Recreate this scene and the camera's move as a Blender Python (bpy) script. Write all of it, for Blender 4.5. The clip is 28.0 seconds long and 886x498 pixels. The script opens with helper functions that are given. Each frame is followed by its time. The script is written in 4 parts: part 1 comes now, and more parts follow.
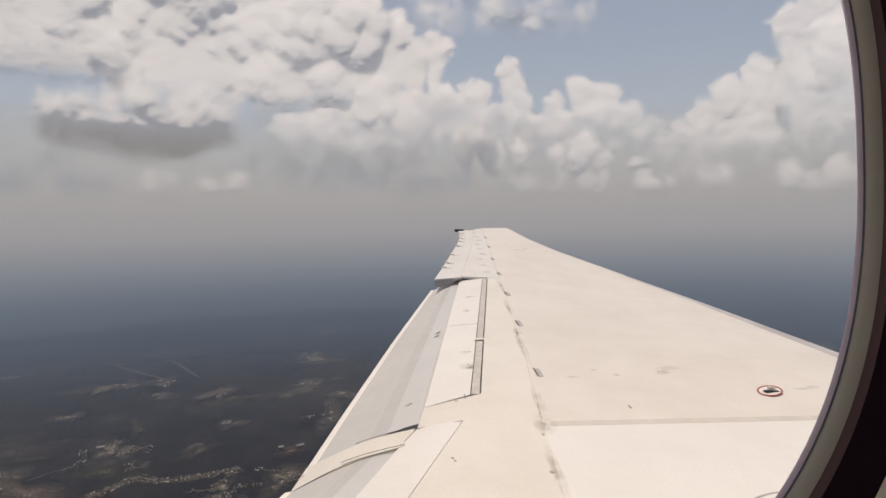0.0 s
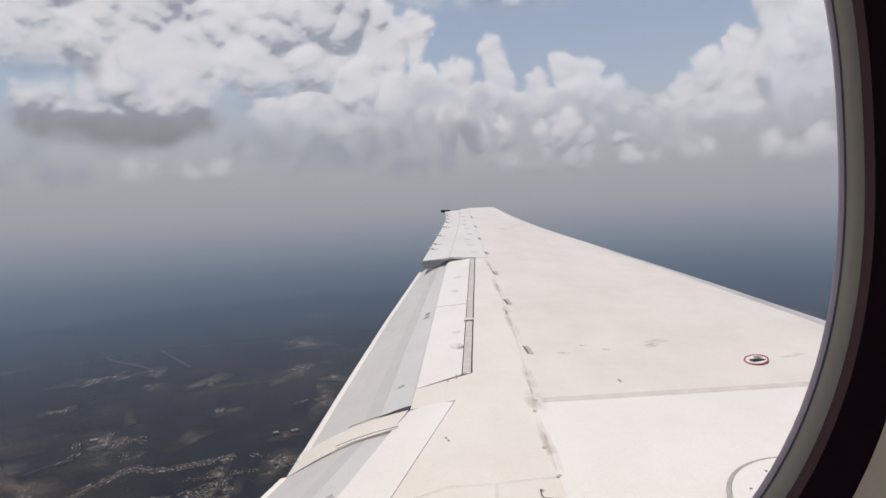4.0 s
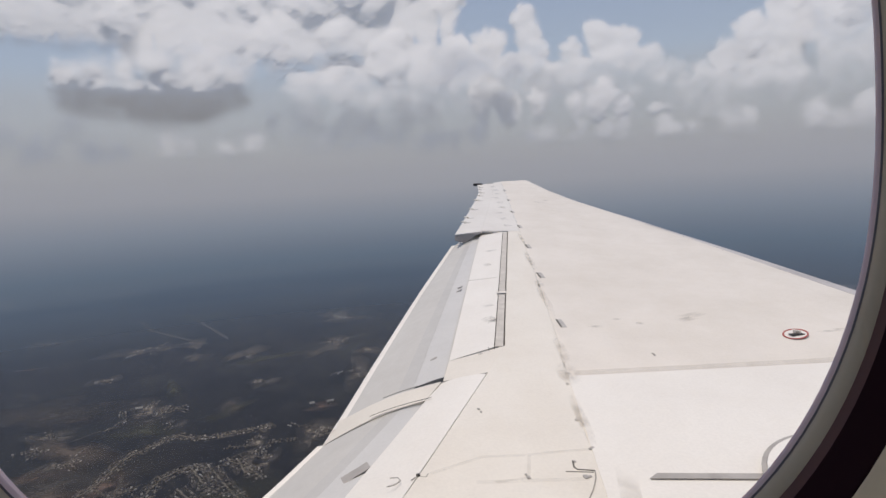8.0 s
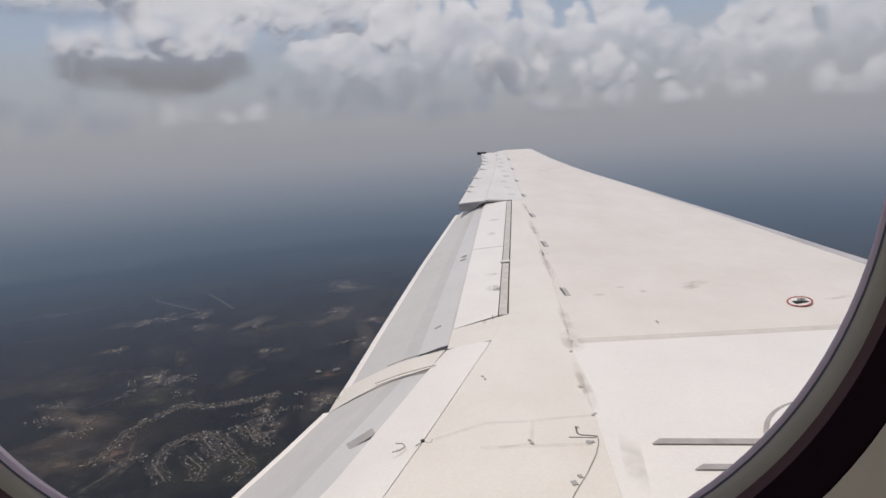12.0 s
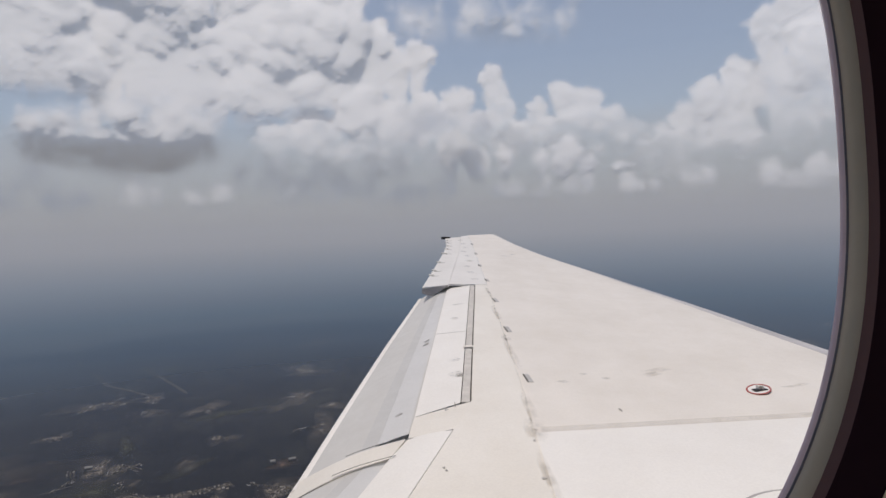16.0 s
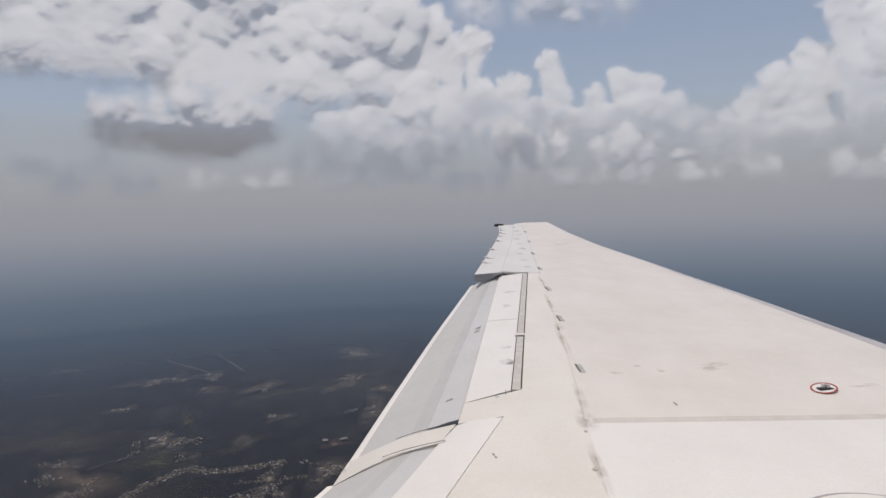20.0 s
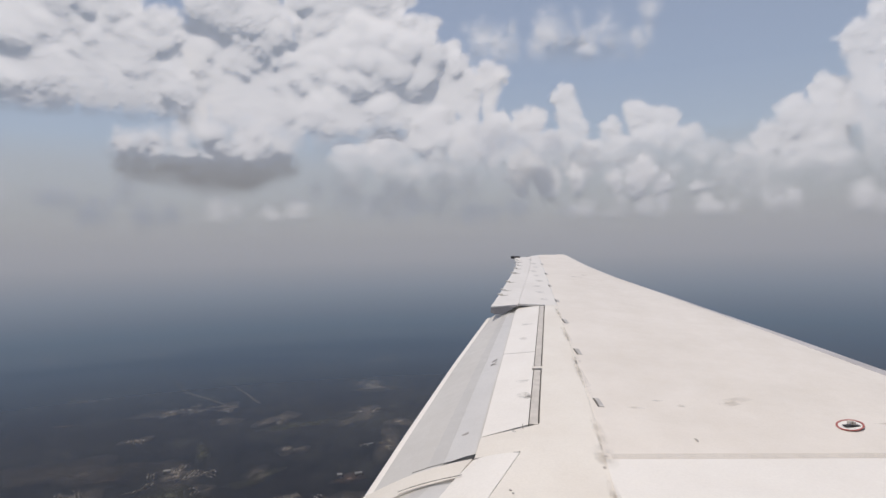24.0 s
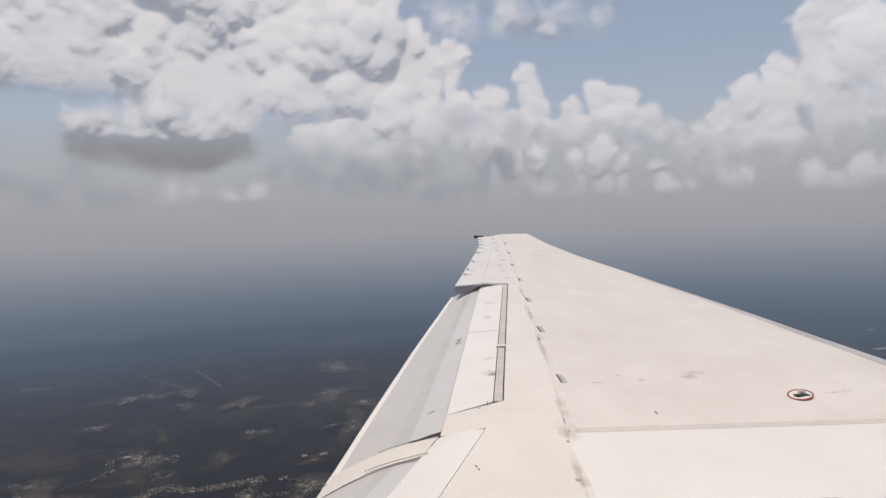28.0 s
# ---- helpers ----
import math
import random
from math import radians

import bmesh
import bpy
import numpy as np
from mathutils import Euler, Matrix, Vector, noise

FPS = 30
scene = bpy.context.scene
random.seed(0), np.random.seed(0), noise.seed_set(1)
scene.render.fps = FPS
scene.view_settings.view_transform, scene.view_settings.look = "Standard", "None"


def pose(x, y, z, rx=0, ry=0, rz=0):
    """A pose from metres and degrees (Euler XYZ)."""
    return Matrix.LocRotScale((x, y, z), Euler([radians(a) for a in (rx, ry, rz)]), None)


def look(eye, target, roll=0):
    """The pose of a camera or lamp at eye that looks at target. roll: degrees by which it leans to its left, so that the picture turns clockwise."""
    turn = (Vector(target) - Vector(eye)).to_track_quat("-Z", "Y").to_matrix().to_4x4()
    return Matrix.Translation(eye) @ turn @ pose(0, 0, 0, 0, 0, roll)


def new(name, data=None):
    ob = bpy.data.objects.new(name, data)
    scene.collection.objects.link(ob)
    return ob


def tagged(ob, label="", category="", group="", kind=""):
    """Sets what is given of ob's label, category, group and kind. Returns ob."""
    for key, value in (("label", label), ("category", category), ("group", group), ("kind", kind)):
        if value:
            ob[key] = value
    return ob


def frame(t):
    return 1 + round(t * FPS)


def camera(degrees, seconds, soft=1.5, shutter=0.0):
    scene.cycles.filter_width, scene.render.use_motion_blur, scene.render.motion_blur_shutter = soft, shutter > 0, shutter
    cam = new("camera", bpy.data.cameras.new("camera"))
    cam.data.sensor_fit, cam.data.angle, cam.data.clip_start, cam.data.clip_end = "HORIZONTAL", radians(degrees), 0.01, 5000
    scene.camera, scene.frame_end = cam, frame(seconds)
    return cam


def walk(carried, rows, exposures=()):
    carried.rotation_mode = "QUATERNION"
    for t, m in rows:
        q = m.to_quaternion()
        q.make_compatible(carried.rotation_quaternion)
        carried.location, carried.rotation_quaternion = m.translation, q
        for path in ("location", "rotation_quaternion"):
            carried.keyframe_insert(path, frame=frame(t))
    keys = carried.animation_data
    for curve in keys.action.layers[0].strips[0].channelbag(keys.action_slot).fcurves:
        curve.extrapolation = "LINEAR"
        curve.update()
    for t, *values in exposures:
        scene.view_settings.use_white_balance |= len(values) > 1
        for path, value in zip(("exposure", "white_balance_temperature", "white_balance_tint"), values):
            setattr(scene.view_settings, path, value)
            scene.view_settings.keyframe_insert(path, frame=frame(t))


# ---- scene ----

# ---------------------------------------------------------------- camera
# The aircraft's own axes: x towards the nose, y outboard, z up. AIR lays them into the world, where the horizon is level.
AIR = Vector((-math.tan(radians(3.6)), math.tan(radians(1.2)), 1)).rotation_difference(Vector((0, 0, 1))).to_matrix().to_4x4()

# seconds, x, y, z, yaw, pitch, lean, in the aircraft's axes
PATH = [
    (0.0, -0.0078, -0.0063, 0.0088, -1.72, -3.00, 2.57),
    (0.5, -0.0016, -0.0017, 0.0044, -2.43, -7.55, 1.75),
    (1.0, 0.0005, 0.0013, 0.0071, -2.69, -9.21, 1.25),
    (1.5, 0.0053, 0.0087, 0.0009, -2.80, -9.94, 0.97),
    (2.0, 0.0106, 0.0182, 0.0021, -3.06, -9.47, 1.34),
    (2.5, 0.0119, 0.0200, 0.0081, -2.77, -8.67, 0.24),
    (3.0, 0.0056, 0.0110, 0.0111, -2.73, -7.16, 0.47),
    (3.5, -0.0036, -0.0014, 0.0113, -2.94, -5.44, 0.85),
    (5.5, -0.0059, -0.0015, 0.0209, -2.81, -4.07, 0.09),
    (6.0, -0.0039, 0.0013, 0.0185, -2.07, -3.74, 0.34),
    (6.5, -0.0078, -0.0069, 0.0213, -0.70, -3.27, -0.56),
    (7.0, -0.0101, -0.0122, 0.0159, -0.47, -2.77, -0.37),
    (7.5, -0.0046, -0.0071, 0.0137, 0.28, -5.05, 0.65),
    (8.0, -0.0032, -0.0051, 0.0096, 0.01, -7.05, 0.28),
    (8.5, -0.0026, -0.0054, 0.0095, 0.46, -7.62, 0.44),
    (9.0, -0.0006, -0.0020, 0.0081, 0.08, -7.42, 0.64),
    (9.5, -0.0012, -0.0018, 0.0079, 0.45, -7.94, -0.73),
    (10.0, -0.0019, -0.0003, 0.0042, 0.43, -8.96, -0.29),
    (10.5, 0.0007, 0.0013, 0.0009, 0.18, -9.56, -0.01),
    (11.0, -0.0017, -0.0018, 0.0062, -0.01, -9.92, -0.12),
    (11.5, -0.0002, 0.0019, 0.0021, 0.11, -9.91, -0.10),
    (12.0, 0.0004, 0.0056, -0.0005, 0.38, -9.75, -0.01),
    (12.5, -0.0250, 0.0232, -0.0068, 1.23, -8.78, 2.82),
    (14.5, 0.0010, 0.0325, -0.0077, 2.46, -5.88, 0.38),
    (15.0, 0.0043, 0.0343, -0.0057, 1.76, -4.85, 0.67),
    (15.5, -0.0018, 0.0324, -0.0010, -0.67, -3.34, 1.23),
    (16.0, 0.0038, 0.0114, 0.0093, -2.82, -2.27, 1.05),
    (16.5, -0.0063, 0.0343, 0.0023, -2.73, -1.97, 0.64),
    (17.0, -0.0097, 0.0266, 0.0008, -2.03, -1.10, 0.28),
    (17.5, -0.0050, 0.0120, 0.0105, 0.76, -0.24, 0.85),
    (18.0, -0.0133, 0.0132, 0.0206, 1.50, -0.20, 1.67),
    (18.5, -0.0148, 0.0094, 0.0153, 1.82, -1.98, 1.09),
    (19.0, -0.0150, 0.0080, 0.0146, 1.94, -3.22, 0.70),
    (19.5, -0.0036, 0.0191, 0.0053, 2.09, -3.65, 0.47),
    (20.0, -0.0001, 0.0222, 0.0045, 1.86, -3.56, 1.87),
    (20.5, -0.0098, 0.0161, 0.0034, 1.89, -3.32, 0.66),
    (22.5, 0.0068, 0.0288, -0.0064, 3.27, -3.58, 1.79),
    (23.0, 0.0037, 0.0225, -0.0050, 3.19, -2.68, 1.16),
    (23.5, 0.0004, 0.0119, 0.0018, 3.21, -1.58, 2.03),
    (24.0, -0.0021, 0.0085, 0.0064, 3.42, -0.75, 1.97),
    (24.5, -0.0061, 0.0117, 0.0084, 3.21, -0.73, 1.65),
    (25.0, -0.0088, 0.0075, 0.0130, 2.64, -2.15, 1.06),
    (25.5, -0.0091, 0.0112, 0.0055, 2.72, -3.24, 0.43),
    (26.0, -0.0134, 0.0193, -0.0086, 3.07, -3.61, 1.23),
    (26.5, -0.0134, 0.0126, -0.0126, 4.81, -3.77, 1.99),
    (27.0, -0.0109, 0.0098, -0.0123, 4.24, -3.46, 1.44),
    (27.5, -0.0113, 0.0086, 0.0029, 1.92, -2.90, 0.92),
    (28.0, -0.0087, 0.0204, 0.0012, 0.05, -2.42, 1.49),
]
cam = camera(69.45, 28.0, soft=1.5)
walk(cam, [(t, AIR @ pose(x, y, z, 90 + pitch, 0, yaw) @ pose(0, 0, 0, 0, 0, lean)) for t, x, y, z, yaw, pitch, lean in PATH],
     exposures=[(0.0, -0.17, 7950, 13), (0.6, -0.17, 7100, 12), (3.0, -0.13, 7100, 12), (11.0, -0.27, 7050, 12), (20.0, -0.29, 7050, 12), (26.0, -0.15, 7200, 12), (28.0, -0.15, 7300, 12)])

# ---------------------------------------------------------------- light
SUN = Vector((-0.10, 0.06, 1.36)).normalized()
world = bpy.data.worlds.new("sky")
scene.world = world
world.use_nodes = True
wn = world.node_tree
sky = wn.nodes.new("ShaderNodeTexSky")
sky.sky_type, sky.sun_disc = "NISHITA", False
sky.sun_elevation, sky.sun_rotation = math.asin(SUN.z), math.atan2(SUN.x, SUN.y)
sky.altitude, sky.air_density, sky.dust_density = 900, 1.0, 1.6
wn.nodes["Background"].inputs[1].default_value = 0.14
wn.links.new(sky.outputs[0], wn.nodes["Background"].inputs[0])
sun = new("sun", bpy.data.lights.new("sun", "SUN"))
sun.data.energy, sun.data.angle, sun.data.color = 2.75, radians(8), (1.0, 0.95, 0.88)
sun.matrix_world = look(SUN * 60, (0, 0, 0))


# ---------------------------------------------------------------- materials
def mat(name):
    m = bpy.data.materials.new(name)
    m.use_nodes = True
    return m, m.node_tree.nodes, m.node_tree.links, m.node_tree.nodes["Principled BSDF"]


def ramp(nodes, links, source, stops):
    r = nodes.new("ShaderNodeValToRGB")
    e = r.color_ramp.elements
    while len(e) < len(stops):
        e.new(0.5)
    for k, (at, c) in zip(e, stops):
        k.position = at
        k.color = (*c, 1) if isinstance(c, tuple) else (c, c, c, 1)
    links.new(source, r.inputs[0])
    return r.outputs[0]


def noise_node(nodes, links, scale, detail=4.0, rough=0.55, stretch=None, coords="Object"):
    tc = nodes.new("ShaderNodeTexCoord")
    n = nodes.new("ShaderNodeTexNoise")
    n.inputs["Scale"].default_value, n.inputs["Detail"].default_value, n.inputs["Roughness"].default_value = scale, detail, rough
    if stretch:
        mp = nodes.new("ShaderNodeMapping")
        mp.inputs["Scale"].default_value = stretch
        links.new(tc.outputs[coords], mp.inputs[0])
        links.new(mp.outputs[0], n.inputs[0])
    else:
        links.new(tc.outputs[coords], n.inputs[0])
    return n.outputs["Fac"]


def mix(nodes, links, fac, a, b, mode="MIX"):
    m = nodes.new("ShaderNodeMix")
    m.data_type, m.blend_type = "RGBA", mode
    for i, v in ((0, fac), (6, a), (7, b)):
        if isinstance(v, (int, float)):
            m.inputs[i].default_value = v
        elif isinstance(v, tuple):
            m.inputs[i].default_value = (*v, 1)
        else:
            links.new(v, m.inputs[i])
    return m.outputs[2]


def bump(nodes, links, height, strength, distance, bsdf):
    b = nodes.new("ShaderNodeBump")
    b.inputs["Strength"].default_value, b.inputs["Distance"].default_value = strength, distance
    links.new(height, b.inputs["Height"])
    links.new(b.outputs[0], bsdf.inputs["Normal"])


def paint(name, clean, dirty, rough=0.38, streak=0.5):
    """Aircraft paint: a clean tone, chordwise dirt streaks and fine blotches."""
    m, n, l, p = mat(name)
    streaks = ramp(n, l, noise_node(n, l, 1.0, 5, 0.6, (2.4, 0.8, 1.0)), [(0.42, 0.0), (0.78, streak)])
    blotch = ramp(n, l, noise_node(n, l, 1.3, 7, 0.62), [(0.42, 0.0), (0.75, 0.6)])
    fine = ramp(n, l, noise_node(n, l, 60, 3, 0.6), [(0.35, 0.94), (0.7, 1.0)])
    c = mix(n, l, streaks, clean, dirty)
    c = mix(n, l, blotch, c, dirty)
    l.new(mix(n, l, 1.0, c, fine, "MULTIPLY"), p.inputs["Base Color"])
    l.new(ramp(n, l, noise_node(n, l, 9, 4), [(0.3, rough - 0.06), (0.7, rough + 0.12)]), p.inputs["Roughness"])
    bump(n, l, noise_node(n, l, 3.0, 3), 0.12, 0.02, p)
    return m


def plain(name, colour, rough=0.6, metal=0.0, vary=0.25, scale=12.0, relief=0.15):
    m, n, l, p = mat(name)
    v = ramp(n, l, noise_node(n, l, scale, 5, 0.6), [(0.3, 1 - vary), (0.7, 1.0)])
    l.new(mix(n, l, 1.0, colour, v, "MULTIPLY"), p.inputs["Base Color"])
    p.inputs["Roughness"].default_value, p.inputs["Metallic"].default_value = rough, metal
    bump(n, l, noise_node(n, l, scale * 9, 3), relief, 0.002, p)
    return m


WHITE = paint("white_paint", (0.79, 0.738, 0.672), (0.66, 0.605, 0.53), 0.42, streak=0.35)
WHITE_CLEAN = paint("clean_white_paint", (0.84, 0.808, 0.758), (0.75, 0.71, 0.655), 0.42, streak=0.3)
WORN = paint("worn_white_paint", (0.765, 0.738, 0.70), (0.66, 0.63, 0.59), 0.45)
CREAM = paint("cream_paint", (0.80, 0.757, 0.688), (0.69, 0.635, 0.555), 0.45)
GREY = paint("grey_paint", (0.60, 0.582, 0.552), (0.53, 0.513, 0.485), 0.42)
EDGE = paint("edge_metal_paint", (0.56, 0.525, 0.52), (0.36, 0.335, 0.33), 0.35)
SLOT = plain("slot_grey", (0.64, 0.60, 0.55), 0.6)
HINGE = plain("hinge_grey", (0.52, 0.50, 0.48), 0.6)
SEAM = plain("seam_dark", (0.11, 0.10, 0.09), 0.8)
STRIPE = plain("stripe_grey", (0.44, 0.415, 0.395), 0.6)
BRACKET = plain("bracket_grey", (0.27, 0.26, 0.26), 0.5)
RED = plain("red_marking", (0.45, 0.10, 0.08), 0.5)
BLACK = plain("black_marking", (0.025, 0.022, 0.022), 0.5)
RIM = plain("rim_lilac_grey", (0.97, 0.72, 0.71), 0.45)
SEAL = plain("seal_olive_grey", (0.57, 0.455, 0.31), 0.5)
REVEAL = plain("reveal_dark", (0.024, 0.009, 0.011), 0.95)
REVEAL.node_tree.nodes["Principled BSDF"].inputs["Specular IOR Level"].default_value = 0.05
# brown that paints the seal's falloff into shade
SEAL_SHADE = plain("seal_shade_brown", (0.15, 0.068, 0.058), 0.8)
GROOVE = plain("groove_grey", (0.16, 0.135, 0.14), 0.8)
STAIN = plain("oil_stain", (0.40, 0.37, 0.335), 0.7, vary=0.5, scale=25)
LINING = plain("cabin_lining", (0.88, 0.68, 0.43), 0.6, relief=0.3, scale=20)


def smudge(name, colour, strength, fade=True, least=0.0):
    """A stain that thins out towards its edges and breaks up in blotches."""
    m, n, l, p = mat(name)
    tc = n.new("ShaderNodeTexCoord")
    cover = ramp(n, l, noise_node(n, l, 9, 5, 0.62), [(0.30, least), (0.66, strength)])
    if fade:
        sub, ln = n.new("ShaderNodeVectorMath"), n.new("ShaderNodeVectorMath")
        sub.operation, sub.inputs[1].default_value, ln.operation = "SUBTRACT", (0.5, 0.5, 0.5), "LENGTH"
        l.new(tc.outputs["Generated"], sub.inputs[0])
        flat = n.new("ShaderNodeVectorMath")
        flat.operation, flat.inputs[1].default_value = "MULTIPLY", (1, 1, 0)
        l.new(sub.outputs[0], flat.inputs[0])
        l.new(flat.outputs[0], ln.inputs[0])
        cover = mix(n, l, 1.0, cover, ramp(n, l, ln.outputs["Value"], [(0.12, 1.0), (0.5, 0.0)]), "MULTIPLY")
    l.new(cover, p.inputs["Alpha"])
    p.inputs["Base Color"].default_value = (*colour, 1)
    p.inputs["Roughness"].default_value = 0.75
    return m


SMEAR = smudge("smear", (0.52, 0.47, 0.41), 0.32)
SPOT = smudge("spot", (0.30, 0.28, 0.25), 0.34)
BAND = smudge("joint_dirt", (0.52, 0.48, 0.43), 0.11, False, 0.05)
VEIL = smudge("faint_wipe", (0.56, 0.53, 0.49), 0.30)
# flap greys with light painted in: a paler sheen, a darker shade
SHEEN = paint("grey_sheen_paint", (0.63, 0.62, 0.605), (0.555, 0.547, 0.533), 0.42)
CURVE_SHADE = paint("grey_shade_paint", (0.555, 0.543, 0.522), (0.49, 0.479, 0.461), 0.42)
FAINT = smudge("faint_joint_dirt", (0.54, 0.50, 0.45), 0.14, False, 0.03)
CARPET = plain("carpet", (0.06, 0.06, 0.07), 0.95)


# ---------------------------------------------------------------- helpers of this scene
def thing(name, label, category, m=None, kind="", group=""):
    ob = new(name)
    ob.matrix_world = m or Matrix.Identity(4)
    return tagged(ob, label, category, group, kind)


def finish(name, bm, material, smooth=False):
    me = bpy.data.meshes.new(name)
    bmesh.ops.recalc_face_normals(bm, faces=bm.faces)
    bm.to_mesh(me)
    bm.free()
    me.materials.append(material)
    if smooth:
        me.shade_smooth()
        me.set_sharp_from_angle(angle=radians(32))
    return me


def part(name, bm, material, parent, label="", smooth=False):
    ob = new(name, finish(name, bm, material, smooth))
    ob.parent = parent
    if label:
        ob["label"] = label
    return ob


def sheet(rows, thick, bevel=0.0):
    """A slab whose upper face is the grid of points rows; thick: how far it goes down."""
    bm = bmesh.new()
    up = [[bm.verts.new(p) for p in r] for r in rows]
    dn = [[bm.verts.new((p[0], p[1], p[2] - thick)) for p in r] for r in rows]
    a, b = len(rows), len(rows[0])
    for i in range(a - 1):
        for j in range(b - 1):
            bm.faces.new((up[i][j], up[i + 1][j], up[i + 1][j + 1], up[i][j + 1]))
            bm.faces.new((dn[i][j], dn[i][j + 1], dn[i + 1][j + 1], dn[i + 1][j]))
    ring_u = up[0][:] + [r[-1] for r in up[1:]] + up[-1][-2::-1] + [r[0] for r in up[-2:0:-1]]
    ring_d = dn[0][:] + [r[-1] for r in dn[1:]] + dn[-1][-2::-1] + [r[0] for r in dn[-2:0:-1]]
    for k in range(len(ring_u)):
        q = (k + 1) % len(ring_u)
        bm.faces.new((ring_u[k], ring_d[k], ring_d[q], ring_u[q]))
    return bm


def box(size, centre=(0, 0, 0), bevel=0.0, turn=0.0):
    bm = bmesh.new()
    bmesh.ops.create_cube(bm, size=1)
    bmesh.ops.scale(bm, vec=size, verts=bm.verts)
    if bevel:
        bmesh.ops.bevel(bm, geom=bm.edges[:], offset=bevel, segments=2, affect="EDGES", profile=0.5)
    bmesh.ops.rotate(bm, cent=(0, 0, 0), matrix=Matrix.Rotation(turn, 3, "Z"), verts=bm.verts)
    bmesh.ops.translate(bm, vec=centre, verts=bm.verts)
    return bm


def lerp(y, nodes):
    return float(np.interp(y, [n[0] for n in nodes], [n[1] for n in nodes]))


# ---------------------------------------------------------------- the wing
ROOT, RISE = -1.75, 0.103        # height of the upper skin below the eye, and its slope outboard


def top(x, y, lift=0.0):
    return (x, y, ROOT + RISE * y + lift)


SPAR = [(1.0, 0.66), (3.15, 0.773), (4.05, 0.822), (4.86, 0.889), (6.2, 0.954), (9.1, 1.084), (11.6, 1.189), (14.59, 1.305)]
NOSE = [(1.0, 6.55), (3.0, 5.35), (4.6, 4.52), (5.6, 4.11), (6.5, 3.87), (7.745, 3.555), (9.0, 3.19), (9.8, 2.98), (11.43, 2.48), (12.8, 2.175), (14.905, 1.879)]
SLOT_AFT = [(4.56, 0.374), (8.85, 0.824)]
SLOT_FORE = [(4.62, 0.454), (8.93, 0.902)]
DROP = 0.08                      # the nose lies this far below the skin's plane
FAR = 1 + DROP / -ROOT


def skin_point(y, s):
    """Upper skin from the rear spar (s = 0) to the nose (s = 1), rounded off towards the nose."""
    a, b = lerp(y, SPAR), lerp(y / FAR, NOSE) * FAR
    bow = max(0.0, (s - 0.72) / 0.28)
    return top(a + (b - a) * s, y, -DROP * bow ** 2)


wing = thing("wing", "white swept aircraft wing with grey flaps and scuffed panels", "aircraft wing", AIR)


def tip_y(s):
    return 14.62 + 0.36 * s


def laid(bm, x, y, lift=0.0):
    """Lays a flat piece on the wing's plane, which rises outboard."""
    bmesh.ops.transform(bm, matrix=Matrix.Translation(top(x, y, lift)) @ Matrix.Rotation(math.atan(RISE), 4, "X"), verts=bm.verts)
    return bm


# main box: the outboard skin, dull and streaked, and the brighter inboard skin that overlaps it
rows = []
for i in range(41):
    row = []
    for j in range(21):
        s = 0.91 * j / 20
        y = 4.05 + 0.55 * s + (tip_y(s) - 4.05 - 0.55 * s) * i / 40
        q = skin_point(y, s)
        row.append((q[0], q[1], q[2] + 0.0015))
    rows.append(row)
part("upper_skin", sheet(rows, 0.03), WHITE, wing, "dull white upper skin with dirt streaks", True)
rows = []
for i in range(13):
    row = []
    for j in range(21):
        s = 0.91 * j / 20
        q = skin_point(1.0 + (3.056 + 0.55 * s) * i / 12, s)
        row.append((q[0], q[1], q[2] + 0.0045))
    rows.append(row)
part("upper_skin", sheet(rows, 0.03), WHITE_CLEAN, wing, "bright white inboard skin", True)
# leading edge: a slat strip rounded over the nose
rows = []
for i in range(41):
    y = 1.0 + 13.95 * i / 40
    row = [skin_point(y, 0.915 + 0.085 * j / 6) for j in range(7)]
    nose = row[-1]
    r = 0.11 - 0.004 * y
    row += [(nose[0] + r * (math.sin(a) - 0.0) * 0.45, nose[1], nose[2] - r * (1 - math.cos(a))) for a in (0.5, 1.0, 1.57, 2.2, 2.8)]
    rows.append(row)
part("leading_edge", sheet(rows, 0.02), EDGE, wing, "grey worn leading edge strip", True)
# underside
rows = [[(x, y, top(x, y)[2] - d) for x, d in ((lerp(y, SPAR) - 0.1, 0.10), (lerp(y, SPAR) + 0.8 * (1 - y / 22), 0.42 - 0.02 * y),
        (lerp(y, SPAR) * 0.5 + lerp(y, NOSE) * 0.5, 0.46 - 0.022 * y), (lerp(y, NOSE), 0.24 - 0.008 * y))] for y in np.linspace(1.0, 14.7, 18)]
part("lower_skin", sheet(rows, 0.02), GREY, wing, "grey lower skin", True)
# dark structure that shows in the joints
rows = [[top(x, y, -0.034) for x in (lerp(y, [(1, -0.70), (2.5, -0.24), (4.1, 0.32), (4.6, 0.36), (8.88, 0.81), (8.92, 0.62), (14.5, 1.0)]), lerp(y, SPAR), lerp(y, SPAR) + 0.3)] for y in np.linspace(1.0, 14.55, 24)]
part("rear_spar", sheet(rows, 0.12), SEAM, wing, "dark rear spar in the joints")


def panel(name, corners, material, label="", thick=0.025, n=6, lift=0.0, gap=0.004):
    """A four-cornered panel: two aft corners, then two fore corners, from inboard to outboard; drawn in by a gap."""
    a0, a1, f0, f1 = [Vector(c) for c in corners]
    mid = (a0 + a1 + f0 + f1) / 4
    a0, a1, f0, f1 = [c + (mid - c).normalized() * gap * 1.4 for c in (a0, a1, f0, f1)]
    rows = [[(a0.lerp(a1, i / n)).lerp(f0.lerp(f1, i / n), j / 3) + Vector((0, 0, lift)) for j in range(4)] for i in range(n + 1)]
    return part(name, sheet(rows, thick), material, wing, label, True)


